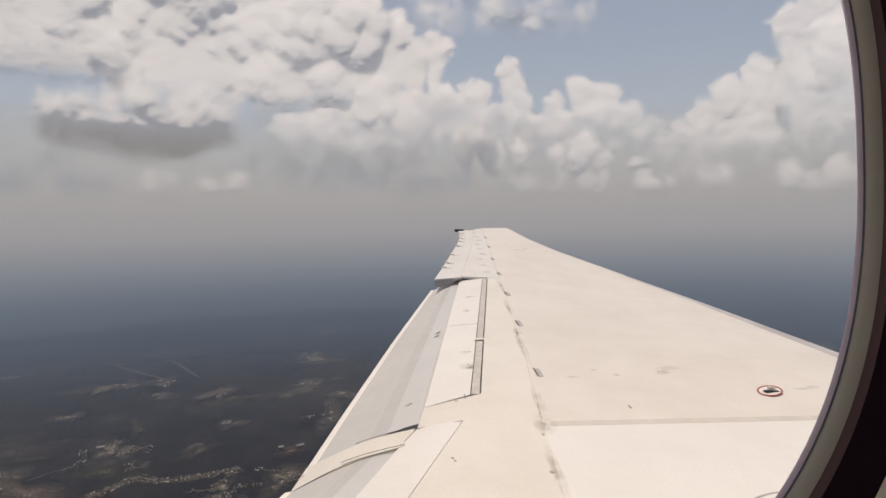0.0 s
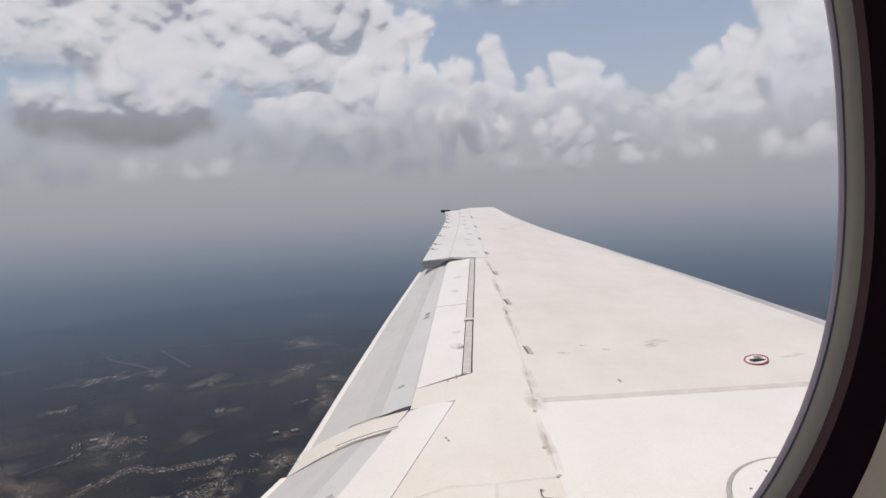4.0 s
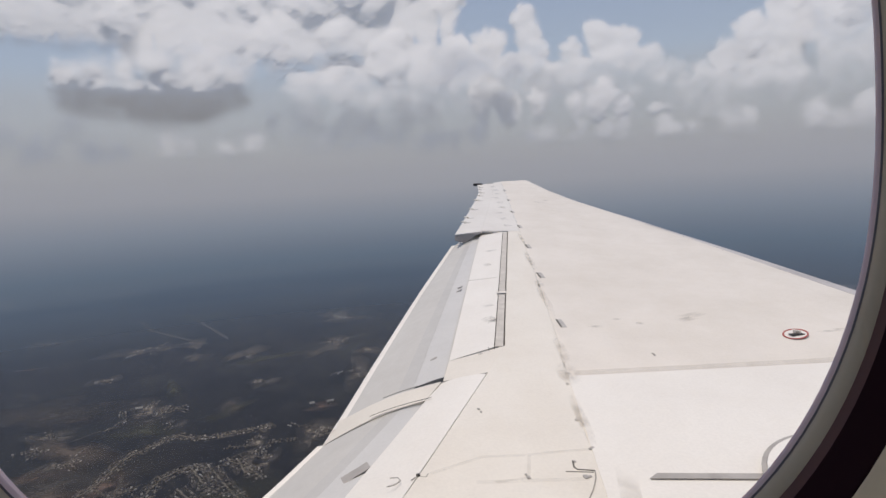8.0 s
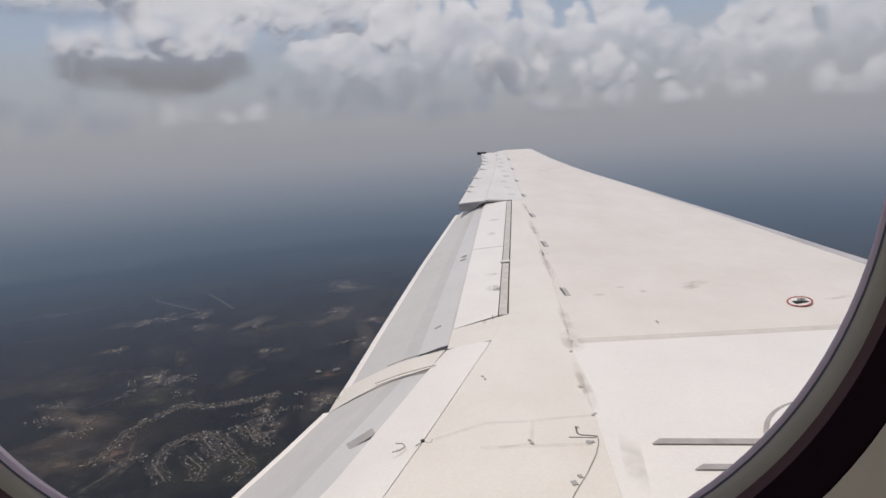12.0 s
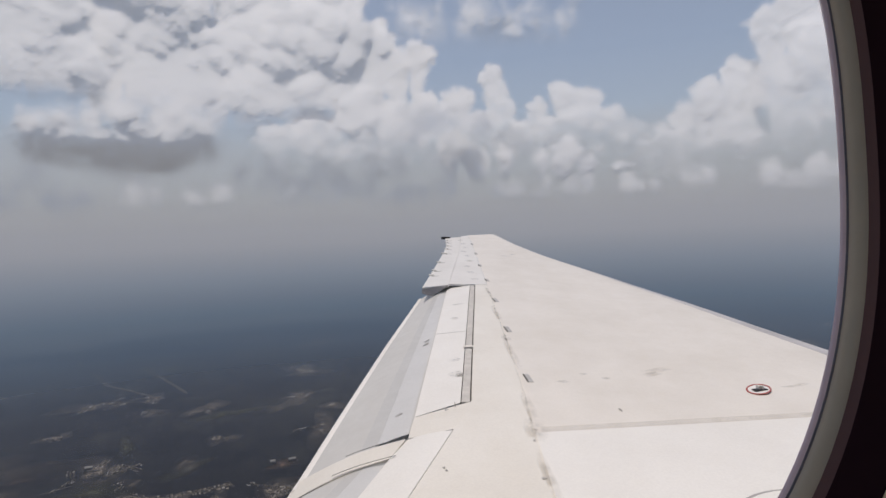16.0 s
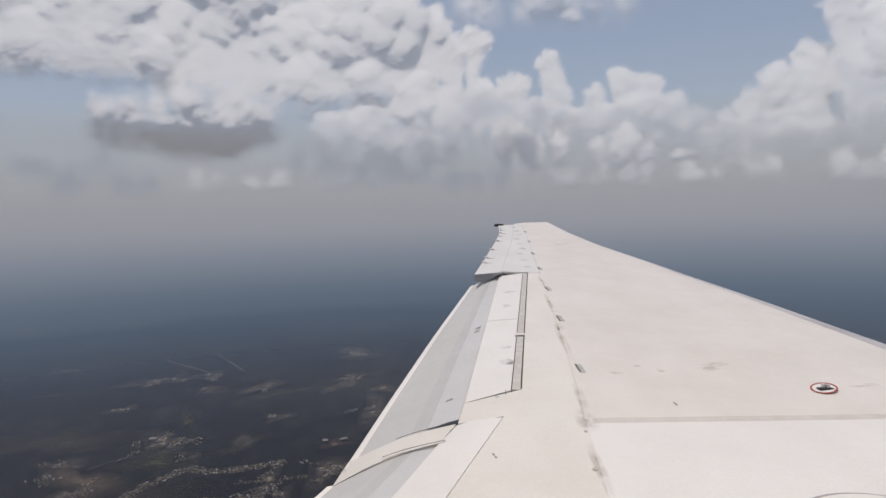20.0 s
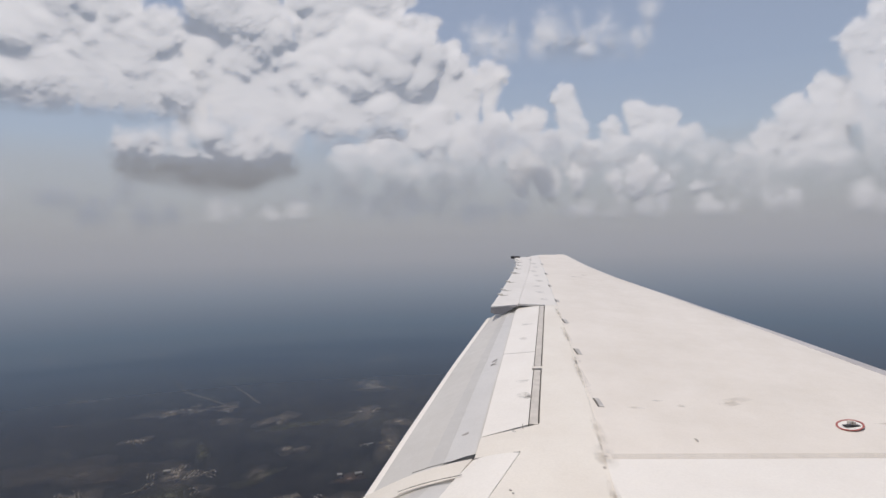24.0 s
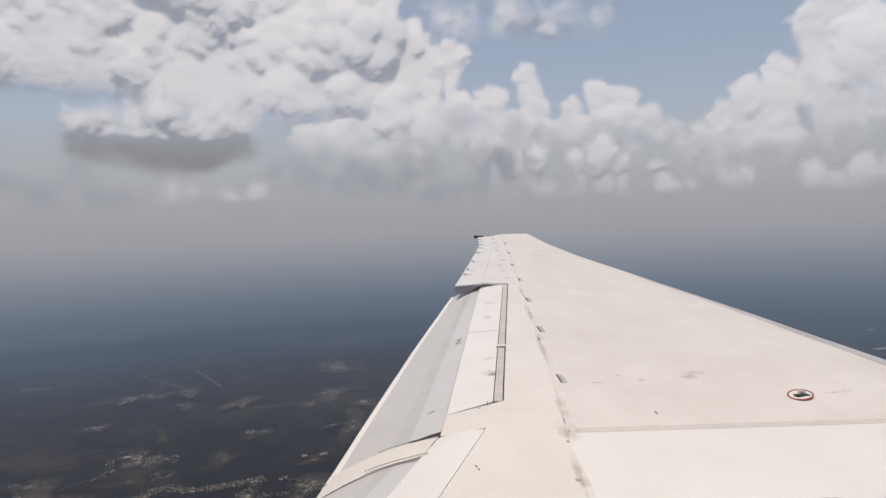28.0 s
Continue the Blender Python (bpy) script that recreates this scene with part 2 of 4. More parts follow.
# spoilers, hinged at the slot and falling off towards the trailing edge
SP_AFT = (Vector((0.044, 4.471, -1.359)), Vector((0.539, 9.201, -0.871)))
SP_FORE = (Vector((0.377, 4.598, -1.290)), Vector((0.830, 8.911, -0.845)))
cuts = (0.0, 0.45, 1.0)
for a, b in zip(cuts, cuts[1:]):
    panel("spoiler", (SP_AFT[0].lerp(SP_AFT[1], a), SP_AFT[0].lerp(SP_AFT[1], b), SP_FORE[0].lerp(SP_FORE[1], a), SP_FORE[0].lerp(SP_FORE[1], b)),
          WHITE_CLEAN, "white spoiler panel", n=10)
# the slot: a recessed grey channel in two lengths, a dark seam along each side
for y0, y1 in ((4.60, 5.90), (5.98, 8.87)):
    rows = [[top(lerp(y, SLOT_AFT) + (lerp(y, SLOT_FORE) - lerp(y, SLOT_AFT)) * u, y, -0.006) for u in (0.08, 0.5, 0.90)] for y in np.linspace(y0, y1, 8)]
    part("slot_strip", sheet(rows, 0.02), SLOT, wing, "grey recessed slot strip")
part("slot_bridge", sheet([[top(0.475 + 0.09 * u + 0.03, y + 0.02 * u, 0.004) for u in (0, 1)] for y in (5.91, 5.97)], 0.02), WHITE, wing)
# fixed skin between the slot and the spar, and out to the tip
rows = [[top(a + (lerp(y, SPAR) + 0.004 - a) * u, y) for u in np.linspace(0, 1, 6)] for y in np.linspace(4.60, 8.90, 16) for a in (lerp(y, SLOT_FORE) + 0.004,)]
part("aft_skin", sheet(rows, 0.025), CREAM, wing, "cream stained aft skin", True)
AIL_F = [(8.86, 0.525), (12.3, 0.93), (14.3, 1.10)]
rows = [[top(a + (lerp(y, SPAR) + 0.004 - a) * u, y + (0.22 * (u - 1) if k == 11 else 0)) for u in np.linspace(0, 1, 6)]
        for k, y in enumerate(np.linspace(8.91, 14.60, 12)) for a in (lerp(y, AIL_F) + 0.005,)]
part("aft_skin", sheet(rows, 0.025), WORN, wing, "dull white outboard aft skin", True)
# fixed panels behind the spar towards the root
panel("fixed_panel", (( -0.001, 4.117, -1.397), (0.044, 4.471, -1.359), top(0.325, 4.106, -0.003), top(0.486, 4.62, -0.003)), CREAM, "cream fixed panel", gap=0.0)
rows = [[top(a + (lerp(y, SPAR) + 0.004 - a) * u, y) for u in np.linspace(0, 1, 6)]
        for y in np.linspace(1.0, 4.5996, 16) for a in (lerp(y, [(1.0, -0.803), (2.47, -0.275), (2.91, -0.115), (4.106, 0.296), (4.62, 0.459)]),)]
part("aft_skin", sheet(rows, 0.025), CREAM, wing, "cream inboard aft skin with scuffs", True)
PNL = [(1.0, -0.807), (2.47, -0.279), (2.91, -0.119), (4.106, 0.292)]
PNL_A = [(1.0, (-1.40, -1.80)), (2.70, (-0.573, -1.618)), (3.03, (-0.444, -1.567)), (3.45, (-0.274, -1.501)), (3.909, (-0.099, -1.432)), (4.117, (-0.003, -1.397))]
rows = []
for k in range(13):
    u = k / 12
    yf, ya = 1.0 + 3.10 * u, 1.0 + 3.115 * u
    fore = Vector(top(lerp(yf, PNL), yf))
    aft = Vector((float(np.interp(ya, [q[0] for q in PNL_A], [q[1][0] for q in PNL_A])), ya, float(np.interp(ya, [q[0] for q in PNL_A], [q[1][1] for q in PNL_A]))))
    rows.append([fore.lerp(aft, j / 4) + Vector((0, 0, 0.012 * math.sin(math.pi * j / 4))) for j in range(5)])
part("fixed_panel", sheet(rows, 0.025), WHITE_CLEAN, wing, "white inboard trailing panel", True)


def flap(name, fore, aft, bulge, material, label, n=16):
    rows = []
    for i in range(n + 1):
        u = i / n
        a, b = [Vector([float(np.interp(u, np.linspace(0, 1, len(e)), [q[k] for q in e])) for k in range(3)]) for e in (fore, aft)]
        rows.append([a.lerp(b, s) + Vector((0, 0, bulge * math.sin(math.pi * s ** 0.8) - 0.03 * (1 - s))) for s in np.linspace(0, 1, 9)])
    ob = part(name, sheet(rows, 0.03), material, wing, label, True)
    lip = bmesh.new()
    ring = []
    for r in rows:
        c = Vector(r[-1]) + Vector((-0.004, 0, -0.012))
        ring.append([lip.verts.new(c + Vector((0.040 * math.cos(q), 0, 0.018 * math.sin(q)))) for q in np.linspace(0, 2 * math.pi, 9)[:-1]])
    for p, q in zip(ring, ring[1:]):
        for k in range(8):
            lip.faces.new((p[k], p[(k + 1) % 8], q[(k + 1) % 8], q[k]))
    part("trailing_edge", lip, WHITE_CLEAN, ob, "bright white trailing edge", True)
    # paler strip towards the fore edge: a painted reflection on the glossy flap
    worn = [[Vector(r[int(e)]).lerp(Vector(r[int(e) + 1]), e % 1) + Vector((0, 0, 0.003)) for e in (0.2, 0.8, 1.4, 2.0 + 0.5 * (1 - i / n))] for i, r in enumerate(rows)]
    part("fore_sheen", sheet(worn, 0.002), SHEEN, ob, "paler grey strip painted as sheen along the fore edge", True)
    # darker strip behind it: shading of the flap's curve, painted as colour
    worn = [[Vector(r[int(e)]).lerp(Vector(r[int(e) + 1]), e % 1) + Vector((0, 0, 0.002)) for e in (2.02 + 0.5 * (1 - i / n), 2.6 + 0.5 * (1 - i / n), 3.2 + 0.6 * (1 - i / n))] for i, r in enumerate(rows)]
    part("shade_band", sheet(worn, 0.001), CURVE_SHADE, ob, "duller grey band painted as shade behind the pale strip", True)
    return ob


outer_flap = flap("flap", (SP_AFT[0] + Vector((-0.02, -0.2, -0.02)), SP_AFT[1]), ((-0.700, 4.10, -1.725), (-0.546, 5.106, -1.60), (-0.244, 6.924, -1.36), (0.153, 9.014, -1.061)), 0.034, GREY, "grey lowered outboard flap")
inner_flap = flap("flap", ((-1.38, 1.0, -1.80), (-0.573, 2.70, -1.618), (-0.444, 3.03, -1.567), (-0.274, 3.45, -1.501), (-0.095, 3.92, -1.432)), ((-2.30, 1.4, -2.58), (-1.60, 2.53, -2.25), (-1.18, 3.30, -1.99), (-0.96, 3.63, -1.87), (-0.775, 3.93, -1.765)), 0.034, GREY, "grey lowered inboard flap")
# band between the two flaps
rows = []
for k in range(9):
    u = k / 8
    a = Vector((-0.012, 4.10, -1.392)).lerp(Vector((-0.73, 4.21, -1.728)), u) + Vector((0, 0, 0.035 * math.sin(math.pi * u) + 0.006))
    b = Vector((-0.105, 3.90, -1.428)).lerp(Vector((-0.78, 3.95, -1.760)), u) + Vector((0, 0, 0.035 * math.sin(math.pi * u) - 0.012))
    rows.append([b.lerp(a, j / 3) for j in range(4)])
part("flap_fairing", sheet(rows, 0.016), CREAM, wing, "cream fairing between the flaps", True)
for dy, lift in ((0.02, 0.016), (-0.225, 0.016)):
    rows = []
    for k in range(9):
        u = k / 8 * 0.55
        a = Vector((-0.012, 4.10, -1.392)).lerp(Vector((-0.73, 4.21, -1.728)), u) + Vector((-0.06 * (dy < 0), dy, 0.035 * math.sin(math.pi * u) + lift - 0.004 - 0.03 * (dy < 0)))
        rows.append([a, a + Vector((0.0, 0.010, -0.003))])
    part("rubber_seal", sheet(rows, 0.004), STAIN, wing, "dark rubber seal strip")

# aileron in two lengths with a dark inboard end, and small hinge horns along its edge
AIL_A = [(8.62, 0.154), (9.72, 0.311), (11.72, 0.579), (12.76, 0.700), (14.05, 0.735)]
for k, (y0, y1) in enumerate(((8.63, 11.74), (11.79, 14.02))):
    rows = []
    for i in range(9):
        u = i / 8
        ya, yf = y0 + (y1 - y0) * u, max(8.86, y0 + 0.15) + (y1 + 0.25 - max(8.86, y0 + 0.15)) * u
        a, f = Vector(top(lerp(ya, AIL_A), ya)), Vector(top(lerp(yf, AIL_F) + 0.002, yf, -0.002))
        rows.append([f.lerp(a, j / 4) for j in range(5)])
    ail = part("aileron", sheet(rows, 0.03), WORN, wing, "dull white aileron", True)
    if not k:
        rows = [[Vector(top(0.154, 8.60, -0.012)).lerp(Vector(top(0.52, 8.845, -0.005)), u) + Vector((0, -0.004, 0)) for u in np.linspace(0, 1, 7)],
                [Vector(top(0.154, 8.60, -0.03)).lerp(Vector(top(0.52, 8.845, -0.012)), u) + Vector((0, -0.03, -0.075 * math.sin(math.pi * min(1, u + 0.12)))) for u in np.linspace(0, 1, 7)]]
        part("end_rib", sheet(rows, 0.012), BRACKET, ail, "dark grey aileron end rib")
for y, s in ((9.55, 1.0), (9.95, 1.0), (10.75, 1.0), (11.75, 1.3), (12.35, 0.9), (12.8, 0.9), (13.25, 0.9), (13.6, 0.9)):
    x = lerp(y, AIL_A)
    part("hinge_horn", box((0.07 * s, 0.06, 0.022), top(x + 0.018, y, 0.006), 0.008, 0.35), WHITE_CLEAN, wing)
    part("hinge_gap", box((0.12 * s, 0.016, 0.006), top(x + 0.075, y - 0.06, 0.001), 0.002, 0.4), STRIPE, wing)
part("tip_light", box((0.19, 0.11, 0.06), top(0.75, 14.02, 0.0), 0.015, 0.6), BLACK, wing, "black tip light housing")
rows = [[Vector(top(0.76, 14.12, -0.01)).lerp(Vector(top(1.95, 15.03, -0.06)), u) + Vector((0, w, -0.06 * w / 0.12)) for u in np.linspace(0, 1, 8)] for w in (0, 0.06, 0.12)]
part("tip_cap", sheet(rows, 0.05), WHITE_CLEAN, wing, "white rounded tip cap", True)

# hinge fairings along the spar
for x, y, s in ((0.963, 5.083, 1.0), (1.016, 6.555, 1.1), (1.064, 7.918, 1.15), (1.110, 9.217, 1.0), (1.138, 10.482, 0.95), (1.203, 11.779, 0.9), (1.252, 13.082, 0.9)):
    f = part("hinge_cover", laid(box((0.042 * s, 0.185 * s, 0.008), (0, 0, 0), 0.002, 0.06), x, y, 0.002), HINGE, wing, "grey hinge cover")
    part("hinge_pin", laid(box((0.012 * s, 0.18 * s, 0.010), (0, 0, 0), 0.002, 0.06), x - 0.022 * s, y, 0.003), SEAM, f)
# sealant smears beside the spar joint
for x, y, w, h in ((0.83, 4.10, 0.07, 0.34), (0.86, 4.5, 0.035, 0.5), (0.93, 5.75, 0.03, 0.9), (0.79, 3.5, 0.03, 0.6), (0.955, 6.25, 0.045, 0.22), (0.985, 7.2, 0.028, 0.8), (1.03, 8.4, 0.02, 0.7)):
    part("sealant", laid(box((w * 2.2, h * 1.15, 0.003), (0, 0, 0), 0.0015, 0.03), x, y, 0.003), SMEAR, wing)
for y0, y1, w in ((4.1, 8.2, 0.016), (8.4, 14.3, 0.014)):
    rows = [[top(lerp(y, SPAR) + d, y, 0.0008) for d in (-w - 0.003, -0.003)] for y in np.linspace(y0, y1, 14)]
    part("joint_dirt", sheet(rows, 0.002), FAINT, wing, "faint dirt along the spar joint")
# lap joint between the two skins
rows = [[skin_point(4.05 + 0.55 * s + d, s) for d in (0.008, 0.045, 0.08)] for s in np.linspace(0.01, 0.80, 14)]
rows = [[(p[0], p[1], p[2] + 0.0075) for p in r] for r in rows]
part("lap_joint", sheet(rows, 0.003), BAND, wing, "grimy lap joint")

# walkway stripes
for x0, x1, y, w in ((0.985, 2.1, 2.90, 0.045), (1.115, 2.3, 2.695, 0.04)):
    rows = [[(x + (0.05 if (x == x0 and v > 0) else 0) * 1.0, y + v, skin_point(y, 0.1)[2] + 0.014 + RISE * v) for x in np.linspace(x0, x1, 8)] for v in (w / 2, -w / 2)]
    part("walkway_stripe", sheet(rows, 0.004), STRIPE, wing, "grey walkway stripe")


def ring(cx, cy, rx, ry, w, z0, n=40, height=0.004):
    bm = bmesh.new()
    a = [bm.verts.new((cx + rx * math.cos(q), cy + ry * math.sin(q), z0 + RISE * (ry * math.sin(q)))) for q in np.linspace(0, 2 * math.pi, n + 1)[:-1]]
    b = [bm.verts.new((cx + (rx - w) * math.cos(q), cy + (ry - w) * math.sin(q), z0 + RISE * (ry - w) * math.sin(q))) for q in np.linspace(0, 2 * math.pi, n + 1)[:-1]]
    for k in range(n):
        bm.faces.new((a[k], a[(k + 1) % n], b[(k + 1) % n], b[k]))
    r = bmesh.ops.extrude_face_region(bm, geom=bm.faces[:])
    bmesh.ops.translate(bm, vec=(0, 0, height), verts=[v for v in r["geom"] if isinstance(v, bmesh.types.BMVert)])
    return bm


# red ring with a small recessed hook in it
zr = skin_point(4.84, 0.55)[2] + 0.004
hoop = ring(0, 0, 0.108, 0.098, 0.014, 0)
SKEW = Matrix.Translation((2.735, 4.84, zr + 0.006)) @ Matrix(((1, 0, 0, 0), (0.34, 1, 0, 0), (0.10, 0, 1, 0), (0, 0, 0, 1)))
bmesh.ops.transform(hoop, matrix=SKEW, verts=hoop.verts)
hook = part("hook_marking", hoop, RED, wing, "red painted ring round a hook")
disc = bmesh.new()
bmesh.ops.create_circle(disc, cap_ends=True, segments=36, radius=0.09)
for v in disc.verts:
    v.co = SKEW @ Vector((v.co.x, v.co.y, 0.001 + RISE * v.co.y))
part("ring_field", disc, WHITE_CLEAN, hook, "white field inside the ring")
part("hook_recess", box((0.12, 0.045, 0.008), (2.735, 4.822, zr + 0.010), 0.002, 0.25), BLACK, hook, "black recess")
for dx, dy, sx in ((0.0, 0.012, 0.018), (0.022, 0.0, 0.012)):
    part("hook", box((sx, 0.035, 0.03), (2.735 + dx, 4.835 + dy, zr + 0.024), 0.004, 0.3), WHITE, hook, "white hook")
# round fuel panel by the stripes
zf = skin_point(2.95, 0.3)[2] + 0.012
fuel = part("access_panel", ring(2.06, 2.72, 0.56, 0.56, 0.022, zf, 56), STRIPE, wing, "grey edge of a round access panel")
disc = bmesh.new()
bmesh.ops.create_circle(disc, cap_ends=True, segments=56, radius=0.535)
for v in disc.verts:
    v.co = (v.co.x + 2.06, v.co.y + 2.72, zf + 0.006 + RISE * v.co.y)
ex = bmesh.ops.extrude_face_region(disc, geom=disc.faces[:])
bmesh.ops.translate(disc, vec=(0, 0, 0.006), verts=[v for v in ex["geom"] if isinstance(v, bmesh.types.BMVert)])
part("access_cover", disc, WHITE_CLEAN, fuel, "clean white round cover")
for q in range(12):
    part("screw", box((0.012, 0.012, 0.005), (2.06 + 0.45 * math.cos(q * 0.52), 2.72 + 0.45 * math.sin(q * 0.52), zf + 0.014 + RISE * 0.45 * math.sin(q * 0.52)), 0.002), BRACKET, fuel)

# root of the wing, running in to the fuselage
rows = [[(-1.40 + 0.1 * (1 - y) + (6.3 - 0.1 * (1 - y) + 1.40 + 0.4 * (1 - y)) * u, y, top(0, y)[2] - 0.05 * (1 - y) - (0.12 * (u - 0.72) ** 2 * 12 if u > 0.72 else 0) - 0.03) for u in np.linspace(0, 1, 14)] for y in (0.16, 0.45, 0.75, 0.998)]
part("root_skin", sheet(rows, 0.03), WHITE_CLEAN, wing, "white wing root skin", True)

# ---------------------------------------------------------------- the cabin window and the wall round it
PHI, TILT = 0.1049, -0.1841
WN = Vector((math.sin(PHI), math.cos(PHI), math.sin(TILT))).normalized()
WX = Vector((math.cos(PHI), -math.sin(PHI), 0))
WZ = WX.cross(WN)
WO = Vector((0, 0.2, 0)) + WN * (0.2 * math.cos(PHI) - WN.y * 0.2) + WX * -0.0352 + WZ * 0.0379
WIN_A, WIN_B, WIN_N = 0.1644, 0.1703, 2.440


def oval(grow, depth, n=160, power=WIN_N, a=None, b=None):
    """A ring of the window's rounded outline; grow: metres beyond the outline, depth: metres outboard of its plane."""
    pts = []
    for k in range(n):
        q = 2 * math.pi * k / n
        c, s = math.cos(q), math.sin(q)
        r = (abs(c) ** power + abs(s) ** power) ** (-1 / power)
        u, v = c * r * ((a or WIN_A) + grow), s * r * ((b or WIN_B) + grow)
        pts.append(WO + WX * u + WZ * v + WN * depth)
    return pts


def loft(rings):
    bm = bmesh.new()
    vs = [[bm.verts.new(p) for p in r] for r in rings]
    for a, b in zip(vs, vs[1:]):
        for k in range(len(a)):
            q = (k + 1) % len(a)
            bm.faces.new((a[k], a[q], b[q], b[k]))
    return bm


window = thing("cabin_window", "rounded aircraft cabin window with dark deep reveal", "window", AIR)
part("outer_rim", loft([oval(0.018, 0.012), oval(0.0032, 0.006), oval(0.0, 0.0), oval(0.0003, -0.0006), oval(0.0011, -0.0010), oval(0.012, -0.0009)]), RIM, window, "lilac grey outer rim", True)
part("groove", loft([oval(0.010, -0.0005), oval(0.0012, -0.0010), oval(0.0017, -0.0016), oval(0.010, -0.0018)]), GROOVE, window, "dark groove beside the seal", True)
bead = [oval(0.0015 + 0.0036 * (1 - math.cos(radians(q))), -0.0024 - 0.0036 * math.sin(radians(q))) for q in (-45, -25, -10, 5, 20, 35, 50, 65, 80)]
part("seal", loft([oval(0.010, -0.0004)] + bead + [oval(0.012, -0.0062)]), SEAL, window, "olive grey rounded rubber seal", True)
# added strip: its dark colour stands for shade where the seal curves away
part("seal_shade", loft([oval(0.012, -0.0054), oval(0.0044, -0.0057), oval(0.0050, -0.0072), oval(0.0060, -0.0092), oval(0.012, -0.0096)]), SEAL_SHADE, window, "added brown strip painted as the seal's shaded inner edge", True)
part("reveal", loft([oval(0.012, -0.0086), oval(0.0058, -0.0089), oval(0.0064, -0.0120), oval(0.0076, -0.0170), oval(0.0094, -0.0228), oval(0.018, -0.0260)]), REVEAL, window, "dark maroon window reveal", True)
wall = new("wall_cabin", finish("wall_cabin", loft([oval(0.0091, -0.0240), oval(0.0107, -0.0264), oval(0.022, -0.0400), oval(0.050, -0.062), oval(0.080, -0.077), oval(0.12, -0.082), oval(0, -0.083, power=12, a=0.9, b=1.0),
           oval(0, -0.035, power=12, a=0.9, b=1.0), oval(0.0, 0.012, power=12, a=0.9, b=1.0), oval(0.12, 0.012), oval(0.05, 0.0122), oval(0.018, 0.0125)]), LINING, True))
wall.matrix_world = AIR
tagged(wall, "cream plastic cabin wall lining beside the window", "wall", kind="structure")
# unseen cabin box; walls kept low so daylight brightens seal and lining
for nm, size, at, m in (("wall_aft", (0.05, 1.4, 0.50), (-0.93, -0.6, -0.745), LINING), ("wall_fore", (0.05, 1.4, 0.50), (0.93, -0.6, -0.745), LINING),
                        ("wall_aisle", (1.81, 0.05, 0.50), (0, -1.25, -0.745), LINING), ("ceiling", (1.91, 1.5, 0.05), (0, -0.6, 1.11), LINING), ("floor", (1.91, 1.5, 0.05), (0, -0.6, -1.02), CARPET)):
    w = new(nm, finish(nm, box(size, at, 0.004), m))
    w.matrix_world = AIR
    tagged(w, "plain dim cabin " + ("carpet floor" if nm == "floor" else "lining panel, unseen, of a cabin box left open for light"), nm.split("_")[0], kind="structure")



def shell(a, b, power, lift=0.012, n=96):
    """A ring of the fuselage side round the window wall; it falls away above and below like a barrel."""
    pts = []
    for k in range(n):
        c, q = math.cos(2 * math.pi * k / n), math.sin(2 * math.pi * k / n)
        r = (abs(c) ** power + abs(q) ** power) ** (-1 / power)
        u, v = c * r * a, q * r * b
        pts.append(WO + WX * u + WZ * v + WN * (lift - max(0.0, v * v - 1.0) / 3.8))
    return pts


side = new("wall_fuselage", finish("wall_fuselage", loft([shell(0.905, 1.005, 12), shell(1.3, 1.2, 16), shell(2.2, 1.5, 24), shell(4.0, 1.8, 40), shell(6.6, 2.1, 60), shell(6.6, 2.1, 60, -0.03), shell(0.905, 1.005, 12, -0.03)]), WHITE_CLEAN, True))
side.matrix_world = AIR
tagged(side, "plain white fuselage side round the window", "wall", kind="structure")

# ---------------------------------------------------------------- the land far below
LAND = -420.0
m, n, l, p = mat("land")
big = noise_node(n, l, 0.0011, 6, 0.55)
mid = noise_node(n, l, 0.006, 6, 0.6)
fine = noise_node(n, l, 0.045, 6, 0.7)
c = ramp(n, l, big, [(0.32, (0.015, 0.017, 0.022)), (0.5, (0.022, 0.024, 0.026)), (0.68, (0.041, 0.041, 0.038))])
c = mix(n, l, ramp(n, l, mid, [(0.52, 0.0), (0.66, 0.6)]), c, (0.043, 0.044, 0.039))
c = mix(n, l, ramp(n, l, fine, [(0.60, 0.0), (0.74, 0.22)]), c, (0.105, 0.10, 0.085))
settled = ramp(n, l, noise_node(n, l, 0.0042, 5, 0.6), [(0.50, 0.0), (0.64, 1.0)])
yards = ramp(n, l, noise_node(n, l, 0.035, 7, 0.72), [(0.54, 0.0), (0.70, 0.5)])
c = mix(n, l, mix(n, l, 1.0, settled, yards, "MULTIPLY"), c, (0.185, 0.168, 0.142))
woods = ramp(n, l, noise_node(n, l, 0.018, 7, 0.68), [(0.38, (0.62, 0.66, 0.72)), (0.52, 1.0), (0.68, (1.4, 1.33, 1.2))])
l.new(mix(n, l, 1.0, c, woods, "MULTIPLY"), p.inputs["Base Color"])
p.inputs["Roughness"].default_value = 0.95
LAND_MAT = m
bm = bmesh.new()
rings = [[bm.verts.new((r * math.cos(q), r * math.sin(q), LAND + (6 * noise.noise((r * math.cos(q) / 300, r * math.sin(q) / 300, 0)) if r < 4000 else 0))) for q in np.linspace(0, 2 * math.pi, 97)[:-1]] for r in np.geomspace(60, 4880, 40)]
for a, b in zip(rings, rings[1:]):
    for k in range(96):
        bm.faces.new((a[k], a[(k + 1) % 96], b[(k + 1) % 96], b[k]))
bm.faces.new(rings[0][::-1])
ground = new("ground", finish("ground", bm, LAND_MAT, True))
tagged(ground, "dark wooded flat land seen from the air", "ground", kind="structure")

